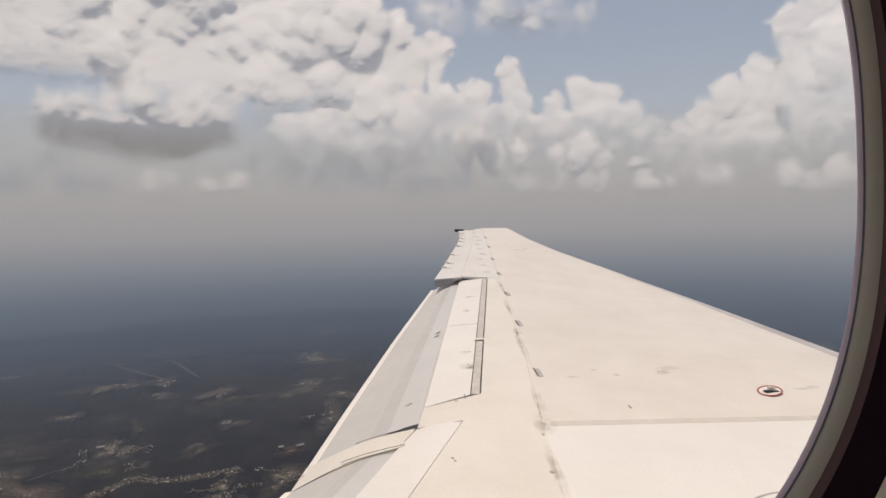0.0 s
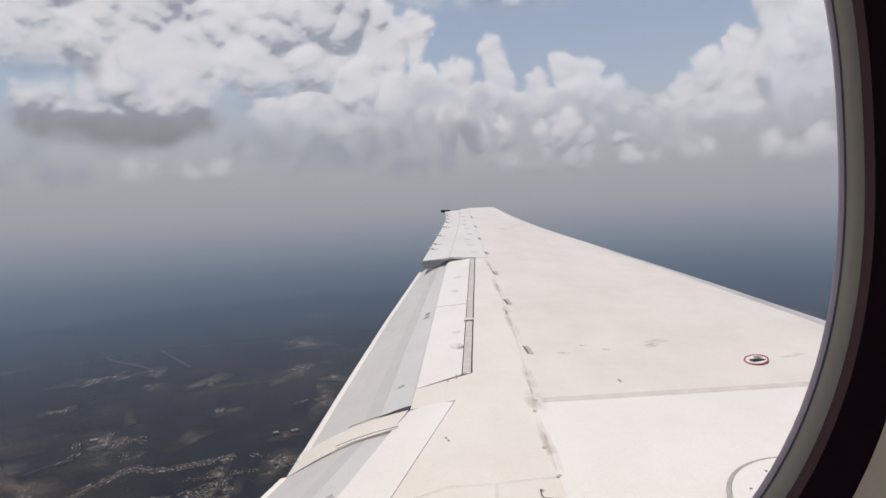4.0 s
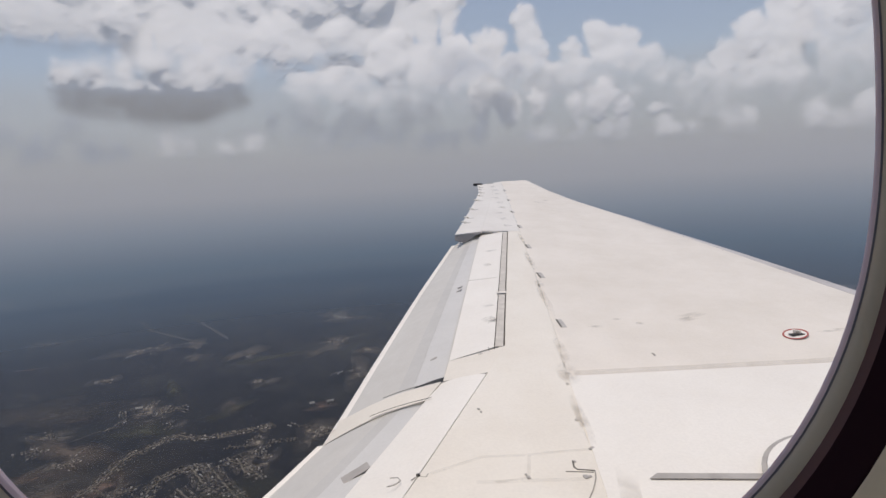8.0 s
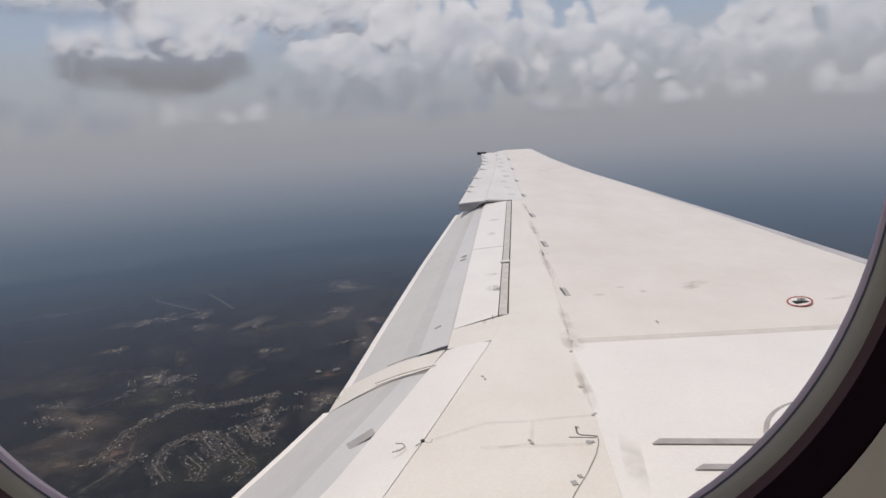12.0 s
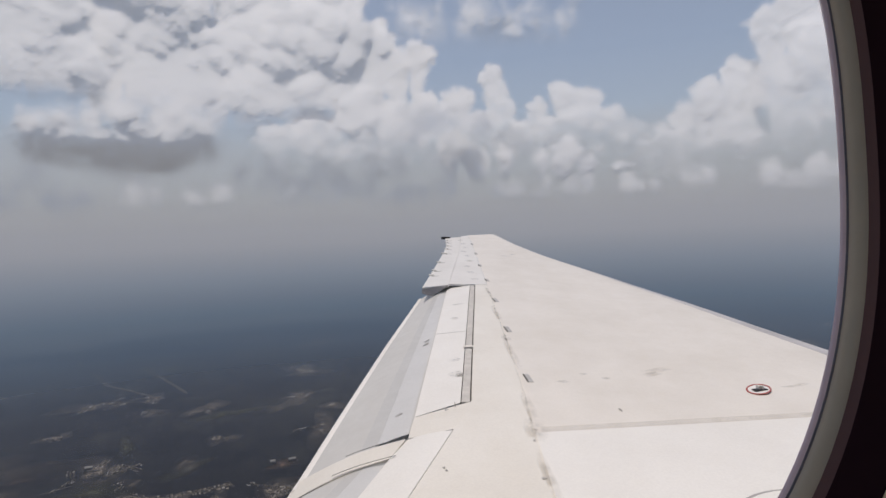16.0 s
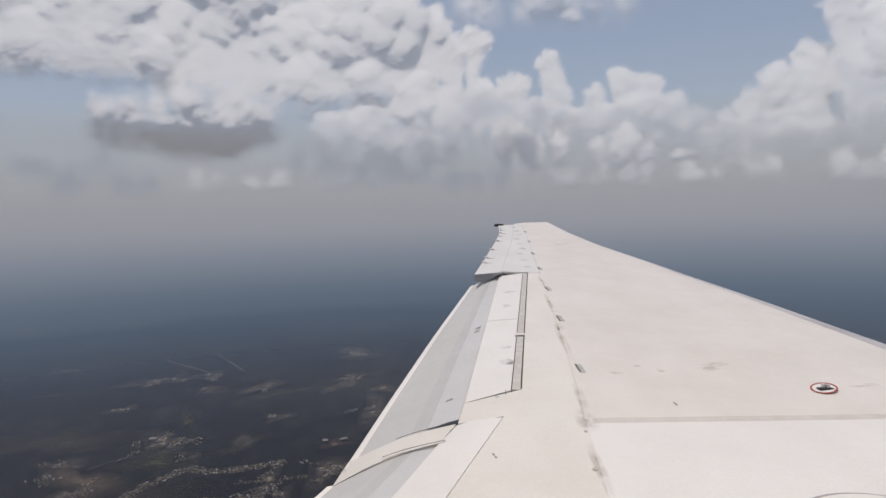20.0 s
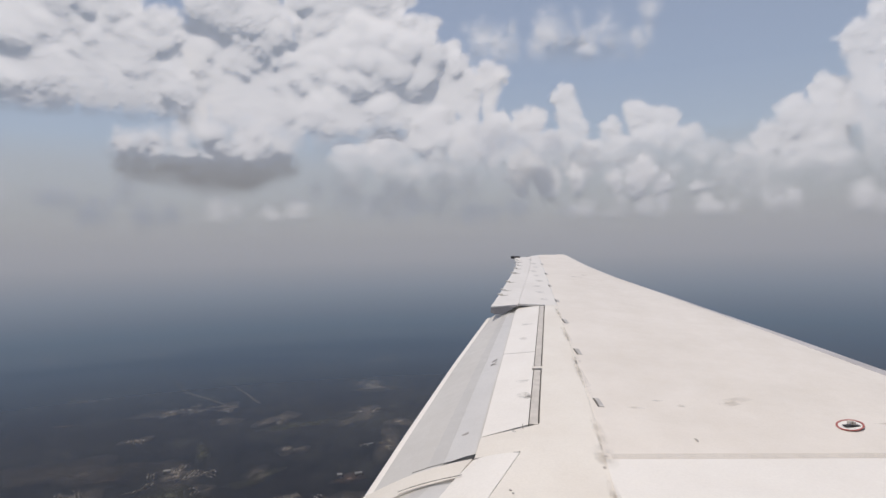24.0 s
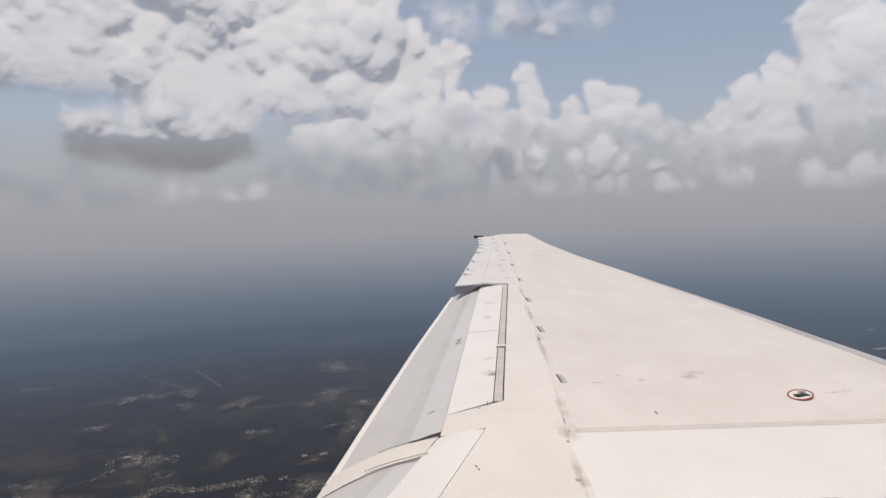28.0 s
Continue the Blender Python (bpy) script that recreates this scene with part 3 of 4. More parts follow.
# ---------------------------------------------------------------- haze
def haze(name, radius, lean, low, high, stops, tint, label):
    """A round sheet standing in for haze, leaning outwards: its density follows the height, and tint paints its glow
    and darkening by height; sun and sky light that colour.
    """
    m, n, l, p = mat(name)
    out = n["Material Output"]
    n.remove(p)
    geo, sep, mr = n.new("ShaderNodeNewGeometry"), n.new("ShaderNodeSeparateXYZ"), n.new("ShaderNodeMapRange")
    l.new(geo.outputs["Position"], sep.inputs[0])
    l.new(sep.outputs[2], mr.inputs[0])
    mr.inputs[1].default_value, mr.inputs[2].default_value = low, high
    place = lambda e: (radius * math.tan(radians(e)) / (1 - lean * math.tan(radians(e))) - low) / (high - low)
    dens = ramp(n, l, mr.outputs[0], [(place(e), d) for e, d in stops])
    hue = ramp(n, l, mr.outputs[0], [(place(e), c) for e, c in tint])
    up = n.new("ShaderNodeCombineXYZ")
    up.inputs[2].default_value = 1
    d, t, tr, half, mx = n.new("ShaderNodeBsdfDiffuse"), n.new("ShaderNodeBsdfTranslucent"), n.new("ShaderNodeBsdfTransparent"), n.new("ShaderNodeMixShader"), n.new("ShaderNodeMixShader")
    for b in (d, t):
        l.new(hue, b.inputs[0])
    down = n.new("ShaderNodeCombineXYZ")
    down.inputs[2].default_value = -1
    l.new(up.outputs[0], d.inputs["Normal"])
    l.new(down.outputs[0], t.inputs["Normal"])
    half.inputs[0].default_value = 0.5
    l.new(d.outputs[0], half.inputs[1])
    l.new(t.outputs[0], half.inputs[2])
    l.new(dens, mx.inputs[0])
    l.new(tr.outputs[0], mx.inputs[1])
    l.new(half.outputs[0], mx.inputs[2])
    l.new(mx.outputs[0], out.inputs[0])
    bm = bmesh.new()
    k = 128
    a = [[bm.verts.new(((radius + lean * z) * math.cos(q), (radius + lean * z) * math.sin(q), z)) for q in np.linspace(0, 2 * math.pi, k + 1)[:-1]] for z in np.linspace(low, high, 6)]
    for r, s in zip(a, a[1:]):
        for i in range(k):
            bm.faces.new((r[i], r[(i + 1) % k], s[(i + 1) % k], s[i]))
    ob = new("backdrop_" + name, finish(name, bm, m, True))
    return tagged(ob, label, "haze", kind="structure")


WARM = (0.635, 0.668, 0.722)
# the haze's brightness at each elevation is painted into these tints
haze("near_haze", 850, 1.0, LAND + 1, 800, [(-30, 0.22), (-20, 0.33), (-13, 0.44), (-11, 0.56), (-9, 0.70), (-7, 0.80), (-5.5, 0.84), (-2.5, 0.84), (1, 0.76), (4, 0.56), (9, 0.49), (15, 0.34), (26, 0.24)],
     [(-30, (0.077, 0.080, 0.106)), (-20, (0.072, 0.085, 0.122)), (-13, (0.118, 0.152, 0.222)), (-9, (0.172, 0.240, 0.34)), (-6, (0.245, 0.335, 0.445)), (-2.8, (0.41, 0.484, 0.588)), (-0.2, (0.585, 0.625, 0.69)), (2.0, WARM), (8, (0.72, 0.74, 0.775)), (22, (0.86, 0.86, 0.865))], "thin haze sheet painted from navy to pale grey with height")
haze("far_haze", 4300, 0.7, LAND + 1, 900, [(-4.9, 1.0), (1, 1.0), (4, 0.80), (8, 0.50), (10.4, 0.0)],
     [(-4.9, (0.08, 0.11, 0.135)), (-2.5, (0.36, 0.42, 0.47)), (0.0, WARM), (9, (0.79, 0.80, 0.825))], "thick haze sheet painted paler up to the horizon")

# ---------------------------------------------------------------- clouds
def hashed(ix, iy, k):
    h = (ix.astype(np.int64) * 374761393 + iy.astype(np.int64) * 668265263 + k * 974634777) & 0x7FFFFFFF
    h = ((h ^ (h >> 13)) * 1274126177) & 0x7FFFFFFF
    return ((h ^ (h >> 16)) & 0xFFFF) / 65535.0


def value_noise(x, y, k):
    ix, iy = np.floor(x), np.floor(y)
    fx, fy = x - ix, y - iy
    fx, fy = fx * fx * (3 - 2 * fx), fy * fy * (3 - 2 * fy)
    a, b, c, d = hashed(ix, iy, k), hashed(ix + 1, iy, k), hashed(ix, iy + 1, k), hashed(ix + 1, iy + 1, k)
    return (a * (1 - fx) + b * fx) * (1 - fy) + (c * (1 - fx) + d * fx) * fy


def fbm(x, y, k, octaves=5):
    return sum(value_noise(x * 2 ** o, y * 2 ** o, k + o) * 0.5 ** (o + 1) for o in range(octaves))


m, n, l, p = mat("cloud")
n.remove(p)
att = n.new("ShaderNodeAttribute")
att.attribute_name = "cover"
d, u, tr, mx, body = n.new("ShaderNodeBsdfDiffuse"), n.new("ShaderNodeBsdfDiffuse"), n.new("ShaderNodeBsdfTransparent"), n.new("ShaderNodeMixShader"), n.new("ShaderNodeMixShader")
# light that has wandered through the droplets: the same diffuse body with its relief evened out towards the sky
geo, lean, even = n.new("ShaderNodeNewGeometry"), n.new("ShaderNodeVectorMath"), n.new("ShaderNodeVectorMath")
lean.operation, lean.inputs[1].default_value, even.operation = "ADD", (0, 0, 0.75), "NORMALIZE"
l.new(geo.outputs["Normal"], lean.inputs[0])
l.new(lean.outputs[0], even.inputs[0])
l.new(even.outputs[0], u.inputs["Normal"])
for q in (d, u):
    q.inputs[0].default_value = (0.96, 0.962, 0.97, 1)
body.inputs[0].default_value = 0.6
l.new(d.outputs[0], body.inputs[1])
l.new(u.outputs[0], body.inputs[2])
l.new(att.outputs["Fac"], mx.inputs[0])
l.new(tr.outputs[0], mx.inputs[1])
l.new(body.outputs[0], mx.inputs[2])
l.new(mx.outputs[0], n["Material Output"].inputs[0])
CLOUD = m


def billows(heads, base, rng, heap):
    """Round heads, each beset with smaller ones and those with smaller ones still: bearing, height, radius and reach towards the eye, in degrees."""
    balls = []
    for a, e, r in heads:
        t = rng.uniform(-0.3, 0.3) * r
        balls.append((a, e, r * 0.9, t))
        for _ in range(heap):
            v = rng.normal(size=3) * (1, 1, 0.8) + (0, 0.25, 0)
            v = v / np.linalg.norm(v)
            v[2] = abs(v[2])
            q = r * rng.uniform(0.20, 0.46)
            at = np.array((a, e, t)) + v * (r - 0.78 * q)
            balls.append((at[0], at[1], q, at[2]))
            for _ in range(8):
                w = rng.normal(size=3) + v * 0.9
                w = w / np.linalg.norm(w)
                g = q * rng.uniform(0.22, 0.5)
                to = at + w * (q - 0.85 * g)
                balls.append((to[0], to[1], g, to[2]))
    return balls


def cloud(label, dist, base, heads, seed, soft=0.55, most=1.0, melt=0.0, under=0.9, step=0.10, heap=18, ragged=0.7, bowl=0.5, tuck=1.1):
    """A cumulus of round heads over a flat base. base and heads are in degrees seen from the aircraft, dist in metres; soft: the width over which
    its rim thins out; melt: the height over which its foot is lost in haze; under: how far up its underside is drawn in, and tuck how steeply."""
    rng = np.random.default_rng(seed)
    A0, A1 = min(a - r for a, e, r in heads) - 0.8, max(a + r for a, e, r in heads) + 0.8
    E0, E1 = base - 0.6, max(e + r for a, e, r in heads) + 0.8
    ax, ex = np.arange(A0, A1, step), np.arange(E0, E1, step)
    A, E = np.meshgrid(ax, ex)
    wa, we = (fbm(A * 0.55, E * 0.55, seed * 31, 6) - 0.5) * 1.1, (fbm(A * 0.55, E * 0.55, seed * 31 + 11, 6) - 0.5) * 1.1
    U, V = A + wa, E + we
    near, sd = np.full_like(A, -99.0), np.full_like(A, -1.0)
    for a, e, r, t in billows(heads, base, rng, heap):
        i0, i1 = np.searchsorted(ax, (a - r - 0.6, a + r + 0.6))
        j0, j1 = np.searchsorted(ex, (e - r - 0.6, e + r + 0.6))
        if i1 - i0 < 1 or j1 - j0 < 1:
            continue
        box_ = np.s_[j0:j1, i0:i1]
        d2 = (U[box_] - a) ** 2 + (V[box_] - e) ** 2
        near[box_] = np.where(d2 < r * r, np.maximum(near[box_], t + np.sqrt(np.clip(r * r - d2, 0, None))), near[box_])
        sd[box_] = np.maximum(sd[box_], r - np.sqrt(d2))
    for a, e, r in heads:
        i0, i1 = np.searchsorted(ax, (a - r - 0.6, a + r + 0.6))
        col = np.s_[: np.searchsorted(ex, e), i0:i1]
        d2 = (U[col] - a) ** 2
        near[col] = np.where(d2 < r * r, np.maximum(near[col], 0.8 * np.sqrt(np.clip(r * r - d2, 0, None)) - 0.25 * r), near[col])
        sd[col] = np.maximum(sd[col], 0.9 * r - np.sqrt(d2) - 0.25 * np.clip(e - V[col], 0, None))
    flat = E - base - (fbm(A * 0.3, A * 0, seed + 50, 3) - 0.5) * 0.9
    foot = flat - bowl * ((A - (A0 + A1) / 2) / (A1 - A0) * 2) ** 2
    sd = np.minimum(sd, foot * 0.7 + 0.15)
    wisp = fbm(A * 0.9, E * 0.9, seed + 77, 6)
    sd = sd - (wisp - 0.42) * ragged
    rim = soft * (0.35 + 1.5 * fbm(A * 0.5, E * 0.5, seed + 90, 4))
    cover = np.clip(sd / rim, 0, 1)
    cover = cover * cover * (3 - 2 * cover) * most
    if melt:
        low = np.clip((foot + (wisp - 0.5) * melt) / melt, 0, 1)
        cover = cover * low * low * (3 - 2 * low)
    void = near < -90
    near[void] = near[~void].min()
    for _ in range(6):
        pad = np.pad(near, 1, mode="edge")
        best = np.maximum.reduce([pad[1:-1, :-2], pad[1:-1, 2:], pad[:-2, 1:-1], pad[2:, 1:-1]]) - 0.5 * step
        near = np.where(void, np.maximum(near, best), near)
    near = near + (fbm(A * 2.6, E * 2.6, seed + 9, 4) - 0.5) * 0.22
    rise = np.clip(E - base, 0, None)
    near = 0.54 * near - 0.25 * rise - np.where(rise < 4.0, 0.09 * rise ** 2, 0.72 * rise - 1.44)
    for j in range(len(ex) - 2, -1, -1):
        above = near[j + 1]
        for _ in range(3):
            above = (np.append(above[0], above[:-1]) + 2 * above + np.append(above[1:], above[-1])) / 4
        near[j] = np.maximum(near[j], above + 0.34 * step)
    near = near - tuck * np.clip(under - flat, 0, None) ** 2 / under
    for _ in range(9):
        pad = np.pad(near, 1, mode="edge")
        near = (pad[1:-1, 1:-1] * 2 + pad[1:-1, :-2] + pad[1:-1, 2:] + pad[:-2, 1:-1] + pad[2:, 1:-1]) / 6
    near = near + (fbm(A * 3.1, E * 3.1, seed + 19, 3) - 0.5) * 0.10
    keep = cover > 0.004
    quad = keep[:-1, :-1] | keep[1:, :-1] | keep[:-1, 1:] | keep[1:, 1:]
    ids = np.arange(A.size).reshape(A.shape)
    jj, ii = np.nonzero(quad)
    faces = np.stack([ids[jj, ii], ids[jj, ii + 1], ids[jj + 1, ii + 1], ids[jj + 1, ii]], -1)
    used, faces = np.unique(faces, return_inverse=True)
    q, z = np.radians(A.ravel()[used]), np.radians(E.ravel()[used])
    far = dist * (1 - np.radians(near.ravel()[used]))
    pts = np.stack([np.sin(q) * np.cos(z), np.cos(q) * np.cos(z), np.sin(z)], -1) * far[:, None]
    me = bpy.data.meshes.new("cloud")
    me.from_pydata(pts.tolist(), [], faces.reshape(-1, 4).tolist())
    me.attributes.new("cover", "FLOAT", "POINT").data.foreach_set("value", cover.ravel()[used].astype(np.float32))
    me.materials.append(CLOUD)
    me.shade_smooth()
    return tagged(new("cloud", me), label, "cloud", group="cumulus clouds")


def bank(label, dist, az0, az1, base, crest, count, seed, **how):
    """A long low cloud of chance heads between two bearings."""
    rng = random.Random(seed)
    heads = []
    for k in range(count):
        r = (crest - base) * rng.uniform(0.22, 0.42)
        heads.append((rng.uniform(az0 + r, az1 - r), rng.uniform(base + 0.4 * r, crest - r), r))
    return cloud(label, dist, base, heads, seed, **how)


SUNLIT = "grey-white cumulus cloud with sunlit rims"
BIG = "large heaped cumulus cloud with a grey body"
cloud(BIG, 3170, 8.9, [(-24.5, 16.9, 3.3), (-20.6, 16.7, 3.2), (-16.0, 16.4, 2.8), (-22.2, 21.3, 3.9), (-19.0, 19.6, 3.7), (-13.9, 22.6, 3.8), (-12.8, 19.0, 3.4), (-17.5, 13.4, 2.9), (-13.4, 12.7, 2.7),
                       (-13.8, 16.0, 3.1), (-10.3, 17.2, 3.8), (-6.4, 17.9, 4.0), (-3.1, 16.0, 3.2), (-12.6, 12.8, 3.0), (-8.2, 13.1, 3.0), (-11.9, 21.0, 3.8), (-7.9, 22.2, 2.9), (-0.7, 14.9, 2.0), (1.1, 15.5, 1.8)], 1, melt=3.4)
cloud(BIG, 3075, 11.2, [(-29.1, 14.6, 2.0), (-26.7, 15.8, 2.2), (-31.1, 13.3, 1.4), (-25.4, 14.0, 1.9), (-28.2, 12.9, 1.8), (-26.8, 18.7, 2.3), (-32.0, 17.2, 2.6), (-30.2, 20.0, 2.8), (-28.6, 17.2, 2.6), (-34.6, 14.8, 2.4), (-36.4, 17.6, 3.0), (-33.6, 20.2, 3.0), (-37.6, 13.6, 2.2)], 3, melt=1.8)
cloud("low cumulus cloud with a dark flat base", 2800, 5.2, [(-23.2, 10.6, 2.4), (-25.7, 10.1, 1.9), (-19.9, 10.4, 2.7), (-17.2, 9.4, 2.1), (-21.8, 8.2, 3.1), (-24.9, 8.2, 2.4), (-18.6, 7.9, 2.8), (-27.6, 9.8, 2.2), (-28.4, 8.6, 2.3), (-26.3, 7.5, 2.7), (-23.3, 7.3, 2.8), (-20.1, 7.4, 2.8), (-29.8, 9.4, 1.9)],
      4, soft=1.3, under=5.6, melt=1.2, bowl=2.6, ragged=0.35, tuck=1.3)
cloud(SUNLIT, 2980, 5.0, [(1.5, 10.8, 2.0), (4.3, 11.1, 2.0), (6.1, 9.3, 1.9), (2.9, 8.6, 2.4), (-1.0, 9.9, 2.6), (-4.4, 11.0, 2.9), (-5.2, 7.7, 2.2), (-1.7, 7.0, 2.2), (-8.1, 8.9, 2.9), (-11.1, 8.5, 2.4)], 5, melt=5.5, soft=0.6)
cloud("narrow towering cumulus cloud in haze", 3285, 5.0, [(7.8, 13.5, 1.3), (8.1, 12.0, 1.5), (8.3, 10.3, 1.7), (8.9, 8.7, 2.0), (7.0, 8.9, 1.6), (6.2, 7.6, 1.9)], 6, melt=6.0, soft=0.4, most=0.9)
cloud(SUNLIT, 3300, 4.6, [(14.0, 11.5, 1.7), (15.8, 11.1, 1.6), (11.5, 10.3, 1.5), (17.6, 9.0, 1.8), (15.0, 8.9, 2.6), (12.1, 8.4, 2.3), (19.5, 7.7, 1.8), (9.5, 8.0, 1.9), (17.1, 6.8, 2.3)], 7, melt=6.0, soft=0.5, most=0.9)
cloud("bright low cumulus cloud", 3120, 4.2, [(3.8, 8.2, 1.6), (5.4, 7.1, 1.2), (8.5, 6.6, 1.2), (6.1, 6.4, 1.4)], 8, melt=1.2, soft=0.4)
cloud("bright low cumulus cloud", 3126, 4.0, [(11.8, 6.3, 1.1), (13.9, 6.4, 1.6), (15.8, 5.4, 1.1), (18.7, 5.0, 1.1)], 9, melt=1.2, soft=0.5)
cloud(SUNLIT, 3240, 3.2, [(25.7, 10.1, 2.0), (24.2, 8.7, 1.9), (27.8, 9.7, 2.4), (26.3, 7.3, 2.5), (22.4, 6.9, 1.9), (20.6, 6.5, 1.4), (28.4, 6.4, 2.4), (24.1, 5.8, 2.1), (28.1, 11.5, 1.9)], 10, melt=6.5, most=0.9)
cloud(BIG, 3150, 3.6, [(32.6, 15.9, 2.5), (30.3, 15.1, 2.0), (34.4, 11.9, 3.6), (31.6, 10.7, 3.0), (36.1, 8.3, 4.0), (33.1, 7.0, 3.1), (37.2, 12.2, 3.1)], 11, melt=8.0, most=0.9)
bank("thin broken white cloud", 3180, -3, 17, 15.2, 21.6, 34, 12, soft=2.2, most=0.8, melt=3.0, under=0.3, ragged=1.5, heap=8)
bank("pale cloud bank sunk in haze", 3135, -48, -27, 3.4, 8.6, 16, 31, soft=1.2, most=0.6, melt=2.2)
bank("pale cloud bank sunk in haze", 3144, -16, 1, 3.4, 8.4, 16, 32, soft=1.2, most=0.6, melt=2.2)
for k, (a0, a1, b, c) in enumerate(((-36, -24, 2.2, 6.0), (-25, -12, 2.4, 6.2), (-14, -3, 2.6, 6.2), (-5, 5, 2.2, 5.8), (6, 18, 2.0, 5.6), (17, 27, 1.8, 5.4), (28, 40, 1.6, 5.6))):
    bank("faint low cloud sunk in haze", 3060, a0, a1, b, c, 9, 20 + k, soft=0.8, most=0.75, melt=1.8, step=0.14)

# ---------------------------------------------------------------- small things on the wing
def seam(pts, w, material=SEAM, lift=0.002, name="seam", parent=None, label=""):
    """A thin line along points of the wing."""
    rows = []
    for k, q in enumerate(pts):
        a, b = Vector(pts[max(0, k - 1)]), Vector(pts[min(len(pts) - 1, k + 1)])
        side = Vector((b - a)).cross(Vector((0, 0, 1))).normalized() * w / 2
        c = Vector(q) + Vector((0, 0, lift))
        rows.append([c - side, c + side])
    return part(name, sheet(rows, 0.003), material, parent or wing, label)


def slab(at, size, normal, turn, material, name, label="", parent=None):
    bm = box(size, (0, 0, 0), min(size) * 0.3, turn)
    q = Vector((0, 0, 1)).rotation_difference(Vector(normal).normalized()).to_matrix().to_4x4()
    bmesh.ops.transform(bm, matrix=Matrix.Translation(Vector(at) + Vector(normal).normalized() * size[2] * 0.3) @ q, verts=bm.verts)
    return part(name, bm, material, parent or wing, label)


FLAP_N, SPOIL_N, SKIN_N = (-0.422, -0.049, 0.905), (-0.173, -0.083, 0.981), (0, -0.103, 0.995)
seam([(0.0, 4.118, -1.394), (0.15, 4.113, -1.36), top(0.295, 4.108)], 0.008)
seam([top(0.744, 2.962), top(0.735, 2.90), top(0.70, 2.803), top(0.631, 2.663), top(0.551, 2.527), top(0.49, 2.40), top(0.40, 2.2)], 0.006, STAIN, label="curved dark panel joint")
seam([top(0.652, 3.05), top(0.648, 2.99), top(0.66, 2.972), top(0.743, 2.962)], 0.008)
seam([top(0.60, 2.952), top(0.735, 2.948)], 0.005)
seam([top(0.43, 3.10), top(0.60, 3.135), top(0.775, 3.161)], 0.022, FAINT, 0.0015)
seam([top(0.44, 3.095), top(0.412, 2.90), top(0.25, 2.86)], 0.018, FAINT, 0.0015)
seam([top(0.16, 2.86), top(0.40, 2.875), top(0.70, 2.895)], 0.030, FAINT, 0.0015)
seam([top(-0.06, 2.93), top(0.2, 3.08), top(0.42, 3.10)], 0.022, FAINT, 0.0015)
seam([top(-0.26, 2.82), top(-0.225, 2.835), top(-0.20, 2.87), top(-0.215, 2.895), top(-0.25, 2.892)], 0.005, STAIN, 0.001)
seam([top(-0.15, 2.875), top(-0.118, 2.91), top(-0.08, 2.90), top(-0.07, 2.93)], 0.005, STAIN, 0.001)
seam([(0.335, 4.53, -1.297), (0.337, 4.60, -1.289)], 0.006, STAIN)
bolt = slab(top(-0.118, 2.912), (0.018, 0.018, 0.010), SKIN_N, 0.4, BLACK, "bolt", "black bolt head")
for x, y, r in ((0.833, 4.103, 0.018), (0.825, 4.06, 0.014), (0.795, 3.943, 0.016), (0.757, 3.47, 0.018), (0.775, 3.47, 0.010), (0.689, 2.907, 0.024), (0.71, 2.91, 0.014), (0.593, 2.638, 0.02), (0.558, 2.59, 0.026),
                (0.412, 2.898, 0.018), (0.66, 3.04, 0.012), (0.209, 3.593, 0.014), (0.222, 3.56, 0.012), (0.779, 3.17, 0.018), (0.765, 3.16, 0.014), (0.402, 2.923, 0.012)):
    slab(top(x, y), (r, r * 1.2, 0.006), SKIN_N, 0.3, STRIPE, "rivet")
slab(top(1.505, 4.437), (0.014, 0.05, 0.008), SKIN_N, 0.1, STAIN, "drain", "small dark drain")
for at, size, turn in (((0.174, 6.474, -1.190), (0.07, 0.030, 0.006), 0.25), ((0.160, 6.356, -1.203), (0.07, 0.030, 0.006), 0.25), ((-0.070, 4.656, -1.402), (0.065, 0.035, 0.006), 0.3), ((-0.219, 3.962, -1.505), (0.075, 0.028, 0.006), 0.25)):
    slab(Vector(at) + Vector((-0.001, 0, 0.003)), (size[0] * 0.85, size[1] * 0.8, 0.004), FLAP_N, turn, STRIPE, "flap_slot", parent=outer_flap if at[1] > 4 else inner_flap)
for at, size, turn in (((-0.481, 3.349, -1.655), (0.16, 0.09, 0.006), 0.35), ((-0.540, 3.171, -1.692), (0.06, 0.035, 0.006), 0.3), ((-0.628, 3.049, -1.740), (0.14, 0.09, 0.006), 0.35)):
    slab(Vector(at) * 0.961, (size[0], size[1], 0.003), FLAP_N, turn, STRIPE, "rub_patch", "dark grey rub patch", inner_flap)
for at, size in (((0.389, 5.238, -1.233), (0.07, 0.10, 0.003)), ((0.430, 5.20, -1.229), (0.05, 0.05, 0.003)), ((0.498, 7.14, -1.053), (0.05, 0.09, 0.003)), ((0.586, 7.83, -0.979), (0.09, 0.05, 0.003)),
                 ((0.396, 5.625, -1.199), (0.07, 0.045, 0.003)), ((0.271, 4.51, -1.316), (0.02, 0.03, 0.003)), ((0.45, 5.66, -1.19), (0.04, 0.03, 0.003))):
    slab(at, (size[0] * 1.6, size[1] * 1.6, 0.003), SPOIL_N, 0.35, SPOT, "stain")
